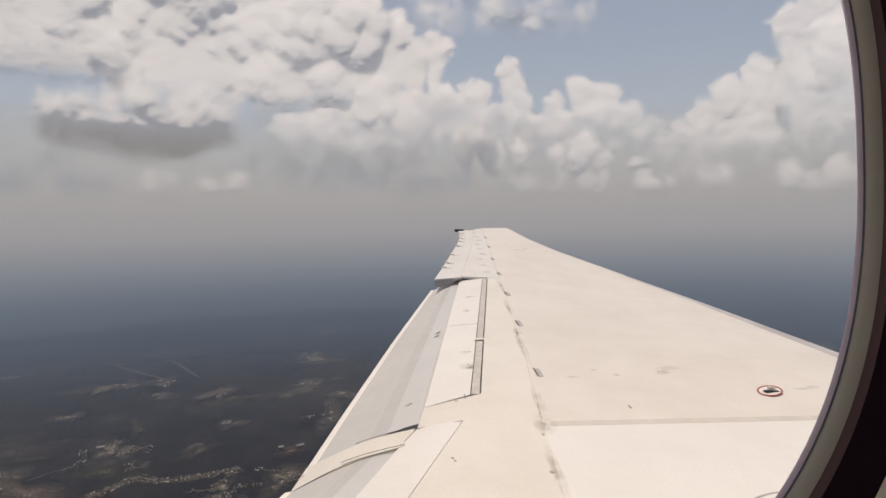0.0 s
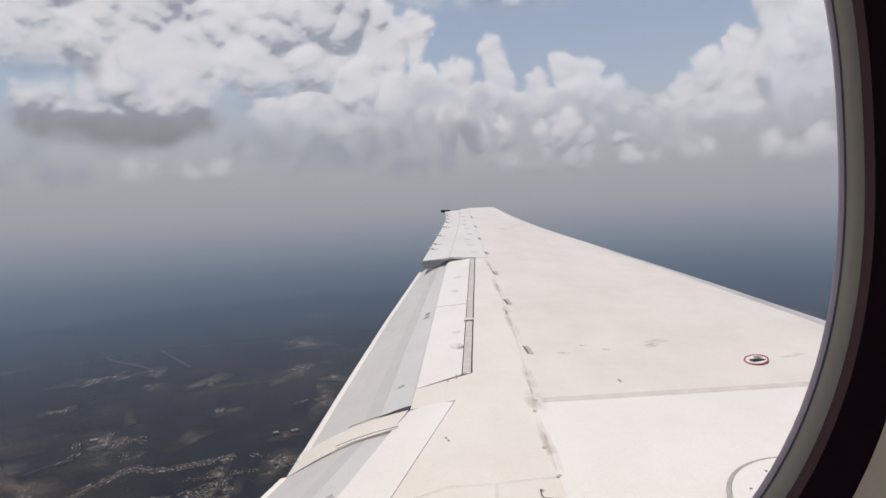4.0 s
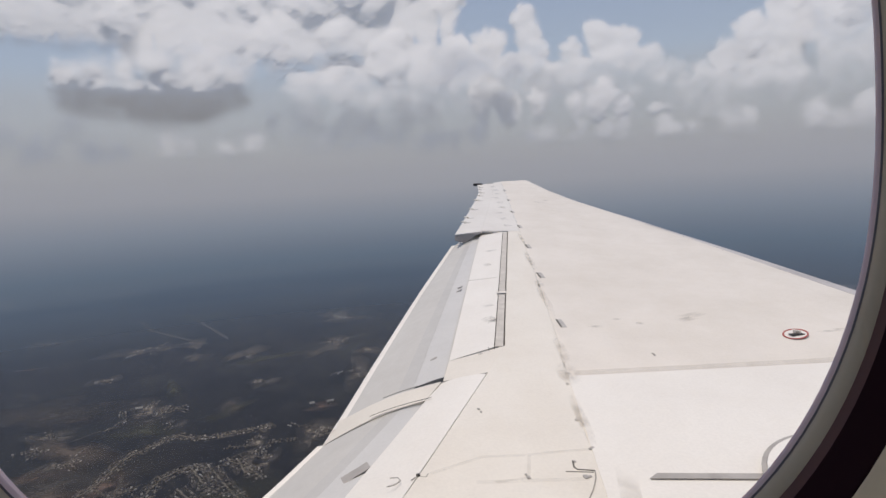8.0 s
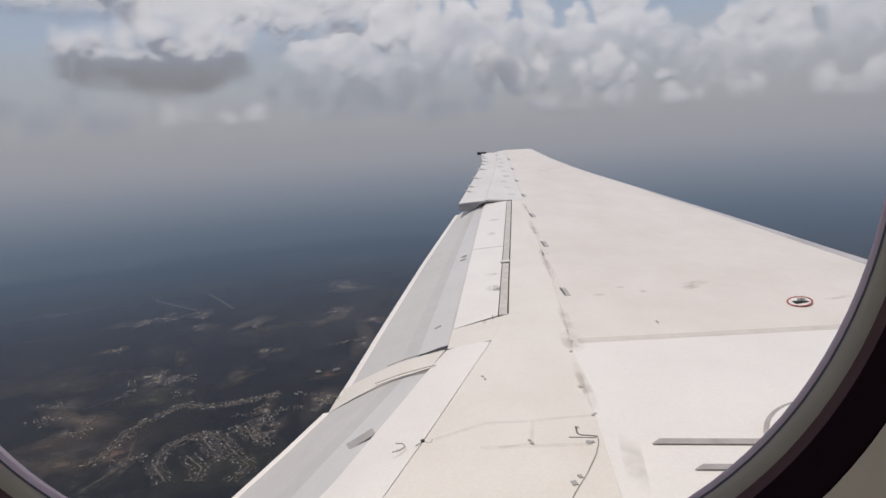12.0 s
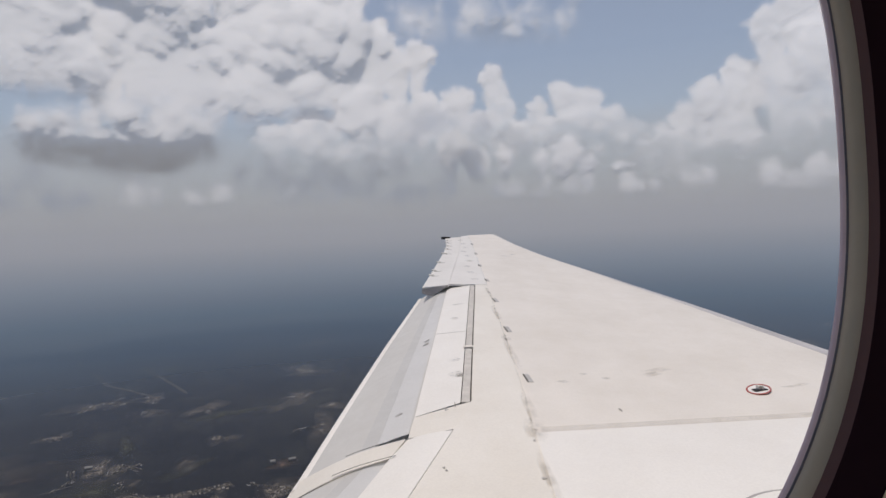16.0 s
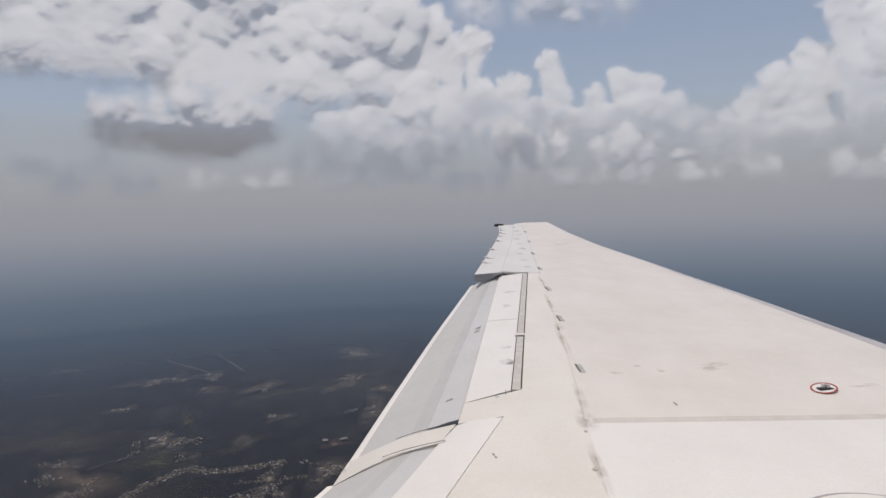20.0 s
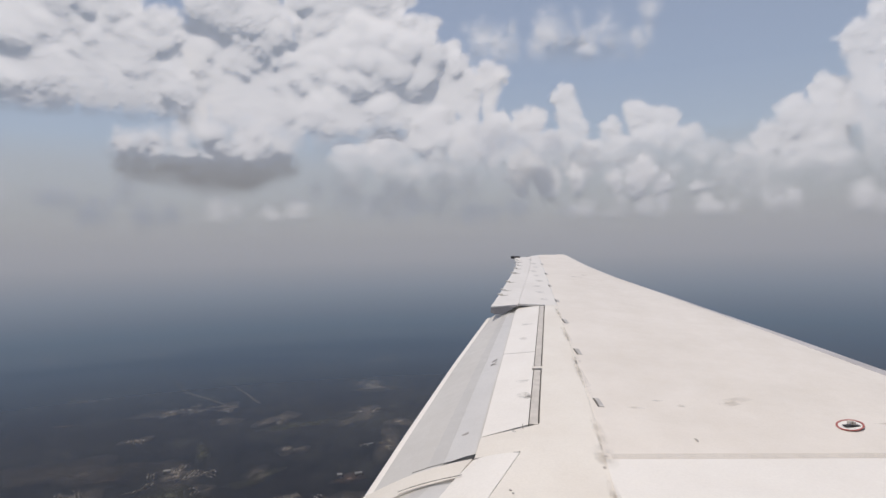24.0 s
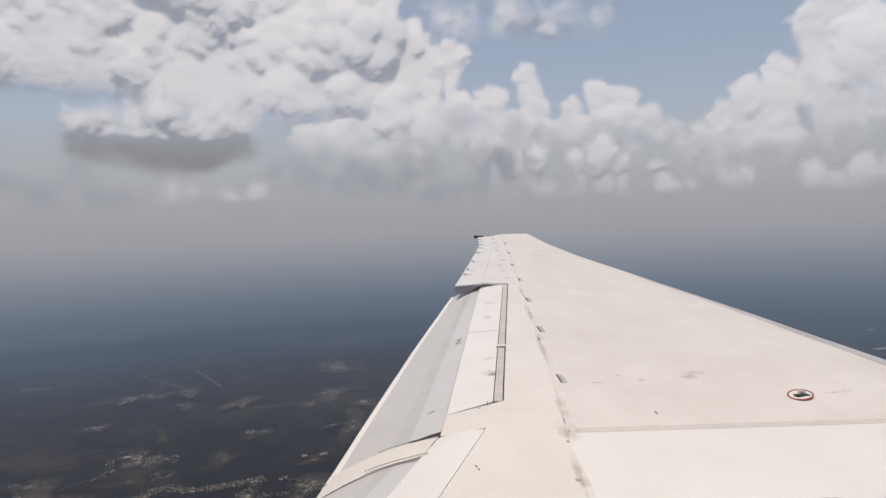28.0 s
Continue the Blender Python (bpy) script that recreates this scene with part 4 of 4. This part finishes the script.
for x, y, w, h, q in ((2.10, 5.30, 0.20, 0.05, 0.5), (2.02, 5.20, 0.14, 0.04, 0.5), (1.23, 5.007, 0.09, 0.03, 0.1), (1.60, 5.09, 0.05, 0.04, 0.1), (1.439, 5.192, 0.06, 0.02, 0.3), (3.06, 4.936, 0.20, 0.015, 0.25), (3.17, 4.985, 0.10, 0.02, 0.3),
                      (1.72, 11.556, 0.16, 0.05, 0.15), (1.87, 11.75, 0.08, 0.05, 0.2)):
    bm = laid(box((w * 1.5, h * 1.9, 0.003), (0, 0, 0), 0.001, q), x, y, 0.002)
    part("scuff", bm, SMEAR if y < 11 else SPOT, wing)
seam([top(3.03, 4.80), top(3.05, 4.70), top(3.06, 4.58), top(3.083, 4.506), top(3.124, 4.49), top(3.15, 4.47)], 0.016, STAIN, 0.001, "oil_line")
seam([top(3.20, 4.42), top(3.30, 4.41), top(3.50, 4.45), top(3.7, 4.47)], 0.016, STAIN, 0.001, "oil_line")
for k in range(9):
    y, x = 9.3 + 0.55 * k, lerp(9.3 + 0.55 * k, SPAR) - 0.16 - 0.03 * (k % 3)
    part("scuff", laid(box((0.12, 0.16 + 0.08 * (k % 2), 0.003), (0, 0, 0), 0.001, 0.3), x, y, 0.001), SMEAR, wing)

# faint wiped marks beside the spar
for x, y, w, h, q in ((0.86, 2.75, 0.10, 0.5, -0.15),):
    part("wipe_mark", laid(box((w, h, 0.002), (0, 0, 0), 0.0008, q), x, y, 0.0035), VEIL, wing)


def patchy(name, colour, strength, scale=0.06, low=0.32, least=0.15):
    """Ground cover that thins out in blotches and towards its rim."""
    m, n, l, p = mat(name)
    att = n.new("ShaderNodeAttribute")
    att.attribute_name = "cover"
    spots = ramp(n, l, noise_node(n, l, scale, 6, 0.65), [(low, least), (low + 0.26, strength)])
    l.new(mix(n, l, 1.0, spots, att.outputs["Fac"], "MULTIPLY"), p.inputs["Alpha"])
    l.new(mix(n, l, ramp(n, l, noise_node(n, l, scale * 3, 4), [(0.35, 0.0), (0.7, 0.5)]), colour, tuple(c * 0.5 for c in colour)), p.inputs["Base Color"])
    p.inputs["Roughness"].default_value = 0.95
    return m


def covered(me, values):
    me.attributes.new("cover", "FLOAT", "POINT").data.foreach_set("value", np.array(values, np.float32))
    return me


# ---------------------------------------------------------------- settlements, roads and clearings on the land
m, n, l, p = mat("roofs")
rnd = n.new("ShaderNodeNewGeometry").outputs["Random Per Island"]
l.new(ramp(n, l, rnd, [(0.0, (0.12, 0.10, 0.085)), (0.5, (0.24, 0.21, 0.175)), (0.85, (0.42, 0.37, 0.31)), (1.0, (0.68, 0.64, 0.58))]), p.inputs["Base Color"])
p.inputs["Roughness"].default_value = 0.8
ROOFS = m
ROAD = patchy("pale_road", (0.30, 0.265, 0.21), 0.9)
EARTH = patchy("bare_earth", (0.24, 0.165, 0.125), 0.9, 0.05, 0.40, 0.05)
MEADOW = patchy("meadow", (0.10, 0.10, 0.068), 0.8, 0.03)
FIELD = patchy("brown_field", (0.175, 0.138, 0.108), 0.85, 0.03, 0.30, 0.45)
ROUGH = patchy("rough_ground", (0.096, 0.087, 0.076), 0.8, 0.02, 0.30, 0.2)
TOWN = patchy("worked_ground", (0.42, 0.36, 0.29), 0.9, 0.075, 0.44, 0.0)


def land_z(x, y):
    r = math.hypot(x, y)
    return LAND + (6 * noise.noise((x / 300, y / 300, 0)) if r < 4000 else 0)


def ribbon(bm, pts, w, lift):
    prev = None
    for k, q in enumerate(pts):
        a, b = Vector(pts[max(0, k - 1)]), Vector(pts[min(len(pts) - 1, k + 1)])
        d = (b - a).normalized()
        s = Vector((-d.y, d.x)) * w / 2
        now = [bm.verts.new((q[0] + e * s.x, q[1] + e * s.y, land_z(q[0], q[1]) + lift)) for e in (-1, 1)]
        if prev:
            bm.faces.new((prev[0], prev[1], now[1], now[0]))
        prev = now


def house(bm, x, y, z, w, d, h, q, roof=None):
    """Walls and a gable roof; the roof goes into a mesh of its own where one is given."""
    c, s = math.cos(q), math.sin(q)
    top_bm = roof or bm
    at = lambda mesh, u, v, k: mesh.verts.new((x + u * c - v * s, y + u * s + v * c, z + k))
    corners = ((-1, -1), (1, -1), (1, 1), (-1, 1))
    lo, hi = [[at(bm, u * w / 2, v * d / 2, k) for u, v in corners] for k in (0, h)]
    for k in range(4):
        bm.faces.new((lo[k], lo[(k + 1) % 4], hi[(k + 1) % 4], hi[k]))
    if roof:
        hi = [at(roof, u * w / 2 * 1.03, v * d / 2 * 1.05, h) for u, v in corners]
    r0, r1 = at(top_bm, -w / 2, 0, h * 1.55), at(top_bm, w / 2, 0, h * 1.55)
    top_bm.faces.new((hi[0], hi[1], r1, r0))
    top_bm.faces.new((hi[2], hi[3], r0, r1))
    top_bm.faces.new((hi[1], hi[2], r1))
    top_bm.faces.new((hi[3], hi[0], r0))


def village(x, y, radius, streets, seed, label="cluster of pale roofs along village streets"):
    """Winding streets with houses on both sides."""
    rng = random.Random(seed)
    roads, roofs = bmesh.new(), bmesh.new()
    for k in range(streets):
        q, cx, cy = rng.uniform(0, 6.28), x + rng.uniform(-0.7, 0.7) * radius, y + rng.uniform(-0.7, 0.7) * radius
        bend, pts = rng.uniform(-0.03, 0.03), []
        for step in range(int(radius / 5)):
            pts.append((cx, cy))
            cx, cy, q = cx + 6 * math.cos(q), cy + 6 * math.sin(q), q + bend + rng.uniform(-0.05, 0.05)
            if rng.random() < 0.75:
                for side in (-1, 1):
                    if rng.random() < 0.8:
                        hx, hy = cx - side * math.sin(q) * rng.uniform(4, 6.5), cy + side * math.cos(q) * rng.uniform(4, 6.5)
                        house(roofs, hx, hy, land_z(hx, hy) - 0.5, rng.uniform(2.0, 4.2), rng.uniform(1.6, 2.8), 1.6, q + rng.uniform(-0.5, 0.5))
        ribbon(roads, pts, 2.6, 1.2)
    v = tagged(new("village", finish("village", roofs, ROOFS)), label, "village", group="villages", kind="stuff")
    me = finish("road", roads, ROAD)
    r = new("road", covered(me, [0.8] * len(me.vertices)))
    tagged(r, "pale winding village street", "road", kind="structure")


roads = bmesh.new()
for pts, w in (([(-1509, 2900), (-1290, 2480), (-1090, 2200), (-960, 2010), (-760, 1850)], 13), ([(-1177, 2587), (-900, 2200), (-666, 1859)], 12), ([(900, 2300), (1300, 2500), (1900, 2800)], 7),
               ([(-520, 800), (-497, 862), (-505, 905), (-522, 950)], 6), ([(-690, 941), (-669, 973), (-607, 1066)], 6), ([(-634, 879), (-623, 894), (-599, 930)], 6), ([(-690, 1100), (-668, 1136), (-600, 1190)], 5), ([(-345, 985), (-330, 1040), (-350, 1085)], 4)):
    fine_pts = [tuple(Vector(a).lerp(Vector(b), u)) for a, b in zip(pts, pts[1:]) for u in np.linspace(0, 1, 8)[:-1]] + [pts[-1]]
    ribbon(roads, fine_pts, w, 0.9)
me = finish("road", roads, ROAD)
tagged(new("road", covered(me, [0.4] * len(me.vertices))), "long pale country roads through woods", "road", kind="structure")


def estate(streets, seed, label):
    """Houses along both sides of given streets, the pale street between them."""
    rng = random.Random(seed)
    roads, roofs, yards = bmesh.new(), bmesh.new(), bmesh.new()
    for pts in streets:
        fine_pts = [Vector(a).lerp(Vector(b), u) for a, b in zip(pts, pts[1:]) for u in np.linspace(0, 1, max(2, int((Vector(b) - Vector(a)).length / 5)))[:-1]] + [Vector(pts[-1])]
        fine_pts = [q + Vector((rng.uniform(-0.8, 0.8), rng.uniform(-0.8, 0.8))) for q in fine_pts]
        ribbon(yards, [tuple(q) for q in fine_pts], 30, 0.7)
        ribbon(roads, [tuple(q) for q in fine_pts], 3.0, 1.2)
        for a, b in zip(fine_pts, fine_pts[1:]):
            q = math.atan2(b.y - a.y, b.x - a.x)
            for side in (-1, 1):
                if rng.random() < 0.85:
                    off = rng.uniform(4.0, 12.0)
                    x, y = a.x - side * math.sin(q) * off, a.y + side * math.cos(q) * off
                    house(roofs, x, y, land_z(x, y) - 0.5, rng.uniform(2.2, 4.6), rng.uniform(1.8, 3.0), 1.6, q + rng.uniform(-0.2, 0.2))
                if rng.random() < 0.12:
                    end = (a.x - side * math.sin(q) * 17, a.y + side * math.cos(q) * 17)
                    ribbon(roads, [tuple(a), end], 2.4, 1.0)
    tagged(new("village", finish("village", roofs, ROOFS)), label, "village", group="villages", kind="stuff")
    me = finish("road", roads, ROAD)
    tagged(new("road", covered(me, [1.0] * len(me.vertices))), "pale street between rows of houses", "road", kind="structure")
    me = finish("yards", yards, TOWN)
    tagged(new("yards", covered(me, [0.5] * len(me.vertices))), "pale worked ground along a street", "field", kind="structure")


estate([[(-555, 872), (-543, 912), (-548, 984), (-543, 1017), (-520, 1063), (-501, 1103), (-464, 1079), (-428, 1082), (-387, 1097), (-333, 1124)]], 501, "long curved row of pale roofs along a street")
estate([[(-413, 812), (-452, 863), (-449, 919), (-422, 960), (-385, 948), (-349, 899), (-308, 846), (-324, 804)],
        [(-412, 885), (-374, 845), (-370, 807)], [(-422, 960), (-378, 897), (-349, 870)]], 502, "ring of housing estate streets with pale roofs")
estate([[(-364, 972), (-328, 948), (-292, 906)], [(-356, 983), (-326, 928)]], 503, "small cluster of pale roofs")


def clearing(x, y, rx, ry, turn, material, seed, label):
    """An uneven patch of open ground that thins out towards its rim."""
    rng = random.Random(seed)
    bm, full, grid, lobes = bmesh.new(), [], [], [rng.uniform(0, 6.28) for _ in range(4)]
    for i in range(6):
        row = []
        for k in range(26):
            q = 2 * math.pi * k / 26
            e = (1 + 0.28 * math.sin(2 * q + lobes[0]) + 0.20 * math.sin(3 * q + lobes[1]) + 0.14 * math.sin(5 * q + lobes[2])) * (i + 0.3) / 5.3
            u, v = rx * e * math.cos(q), ry * e * math.sin(q)
            px, py = x + u * math.cos(turn) - v * math.sin(turn), y + u * math.sin(turn) + v * math.cos(turn)
            row.append(bm.verts.new((px, py, land_z(px, py) + 0.8)))
            full.append(1.2 * (1 - i / 5))
        grid.append(row)
    for a, b in zip(grid, grid[1:]):
        for k in range(26):
            bm.faces.new((a[k], a[(k + 1) % 26], b[(k + 1) % 26], b[k]))
    bm.faces.new(grid[0])
    me = finish("clearing", bm, material)
    tagged(new("clearing", covered(me, full)), label, "field", kind="structure")


ROOFTOPS = "speckled cluster of pale roofs and yards"
for k, (x, y, rx, ry, q, streets) in enumerate(((-882, 1736, 120, 45, 0.9, 6), (-744, 1817, 55, 26, 0.5, 3), (-338, 1024, 26, 44, 0.3, 5), (-248, 1080, 48, 40, 0.4, 6), (-224, 1451, 45, 60, 0.3, 3),
                                                (-326, 1750, 50, 30, 0.2, 3), (-740, 1118, 70, 22, 0.5, 5), (-655, 1004, 40, 24, 0.3, 4), (-500, 870, 26, 30, 0.2, 4), (-618, 1238, 62, 46, 0.7, 7),
                                                (-1294, 1918, 90, 30, 0.7, 4), (-369, 2079, 120, 45, 0.2, 7), (-714, 1671, 70, 30, 0.2, 3), (1622, 2928, 140, 70, 0.3, 5), (1980, 3229, 120, 50, 0.3, 3),
                                                (1311, 2102, 70, 40, 0.2, 3), (-830, 1480, 40, 24, 0.4, 2), (-430, 1390, 40, 22, 0.4, 2))):
    clearing(x, y, rx * 0.8, ry * 2.0, q * 0.4, TOWN, 700 + k, ROOFTOPS)
    village(x, y, 0.5 * (rx + ry), streets, 100 + k)
rng = random.Random(88)
for k in range(14):
    far = rng.random()
    y = 900 + 2000 * far
    x = -y * rng.uniform(0.12, 0.72) if k % 5 else y * rng.uniform(0.45, 0.66) + 700 * far
    size = rng.uniform(0.35, 1.0) * (24 + 0.02 * y)
    clearing(x, y, size * rng.uniform(0.7, 1.2), size * rng.uniform(1.0, 2.2), rng.uniform(-0.4, 0.5), TOWN, 800 + k, "scattered pale yards among woods")
    if k % 2:
        village(x, y, size, 2, 400 + k, "a few pale roofs among woods")
for k, (x, y, rx, ry, q, mt, lb) in enumerate(((-657, 1045, 50, 105, 0.9, FIELD, "brown bare field beside a dirt road"), (-597, 884, 34, 60, 0.7, FIELD, "brown bare ground"), (-262, 1217, 34, 30, 0.3, EARTH, "red bare earth building site"), (-1110, 1628, 34, 10, 0.2, EARTH, "small tan patch of bare earth"), (-745, 1211, 26, 14, 0.3, EARTH, "small tan lot"),
                                               (-530, 905, 40, 60, 0.3, EARTH, "brown bare earth lot"), (-670, 955, 60, 34, 0.6, EARTH, "brown ground beside a road"), (-626, 1378, 20, 70, 0.35, MEADOW, "dull olive strip of open ground"),
                                               (-334, 850, 90, 70, 0.4, MEADOW, "dull olive field"), (-449, 1214, 60, 30, 0.9, MEADOW, "dull meadow"), (-854, 3005, 170, 90, 0.2, MEADOW, "pale meadow in the haze"),
                                               (-1503, 3312, 200, 70, 0.2, MEADOW, "pale meadow in the haze"), (-580, 1130, 80, 40, 0.4, MEADOW, "dull meadow"), (-850, 2250, 120, 50, 0.5, MEADOW, "pale meadow in the haze"),
                                               (1500, 2600, 140, 50, 0.1, MEADOW, "pale meadow in the haze"), (-480, 1600, 90, 40, 0.6, MEADOW, "dull meadow"), (-640, 900, 190, 130, 0.2, ROUGH, "brown rough ground"), (-850, 1250, 160, 110, 0.5, ROUGH, "brown rough ground"))):
    clearing(x, y, rx, ry, q, mt, 300 + k, lb)
SHED_WALL = plain("shed_wall", (0.24, 0.23, 0.21), 0.8)
PALE_ROOF = plain("pale_roof", (0.42, 0.40, 0.37), 0.7)
for x, y, w, d, q in ((1380, 2040, 60, 22, 0.35), (-285, 1225, 10, 6, 0.2), (-250, 1232, 14, 5, 0.5), (-640, 1250, 14, 6, 0.3), (2290, 3850, 60, 30, 0.2), (1686, 3001, 50, 24, 0.3), (1980, 3640, 70, 40, 0.2), (1735, 2740, 36, 20, 0.3), (1600, 2420, 30, 18, 0.5), (1300, 2180, 24, 14, 0.2), (1480, 2080, 26, 14, 0.4)):
    shed = thing("warehouse", "long pale roofed warehouse among woods", "building", group="warehouses")
    shed.location = (x, y, land_z(x, y) - 0.5)
    walls, roof = bmesh.new(), bmesh.new()
    house(walls, 0, 0, 0, w, d, 5, q, roof)
    part("wall", walls, SHED_WALL, shed)
    part("roof", roof, PALE_ROOF, shed, "pale metal roof")
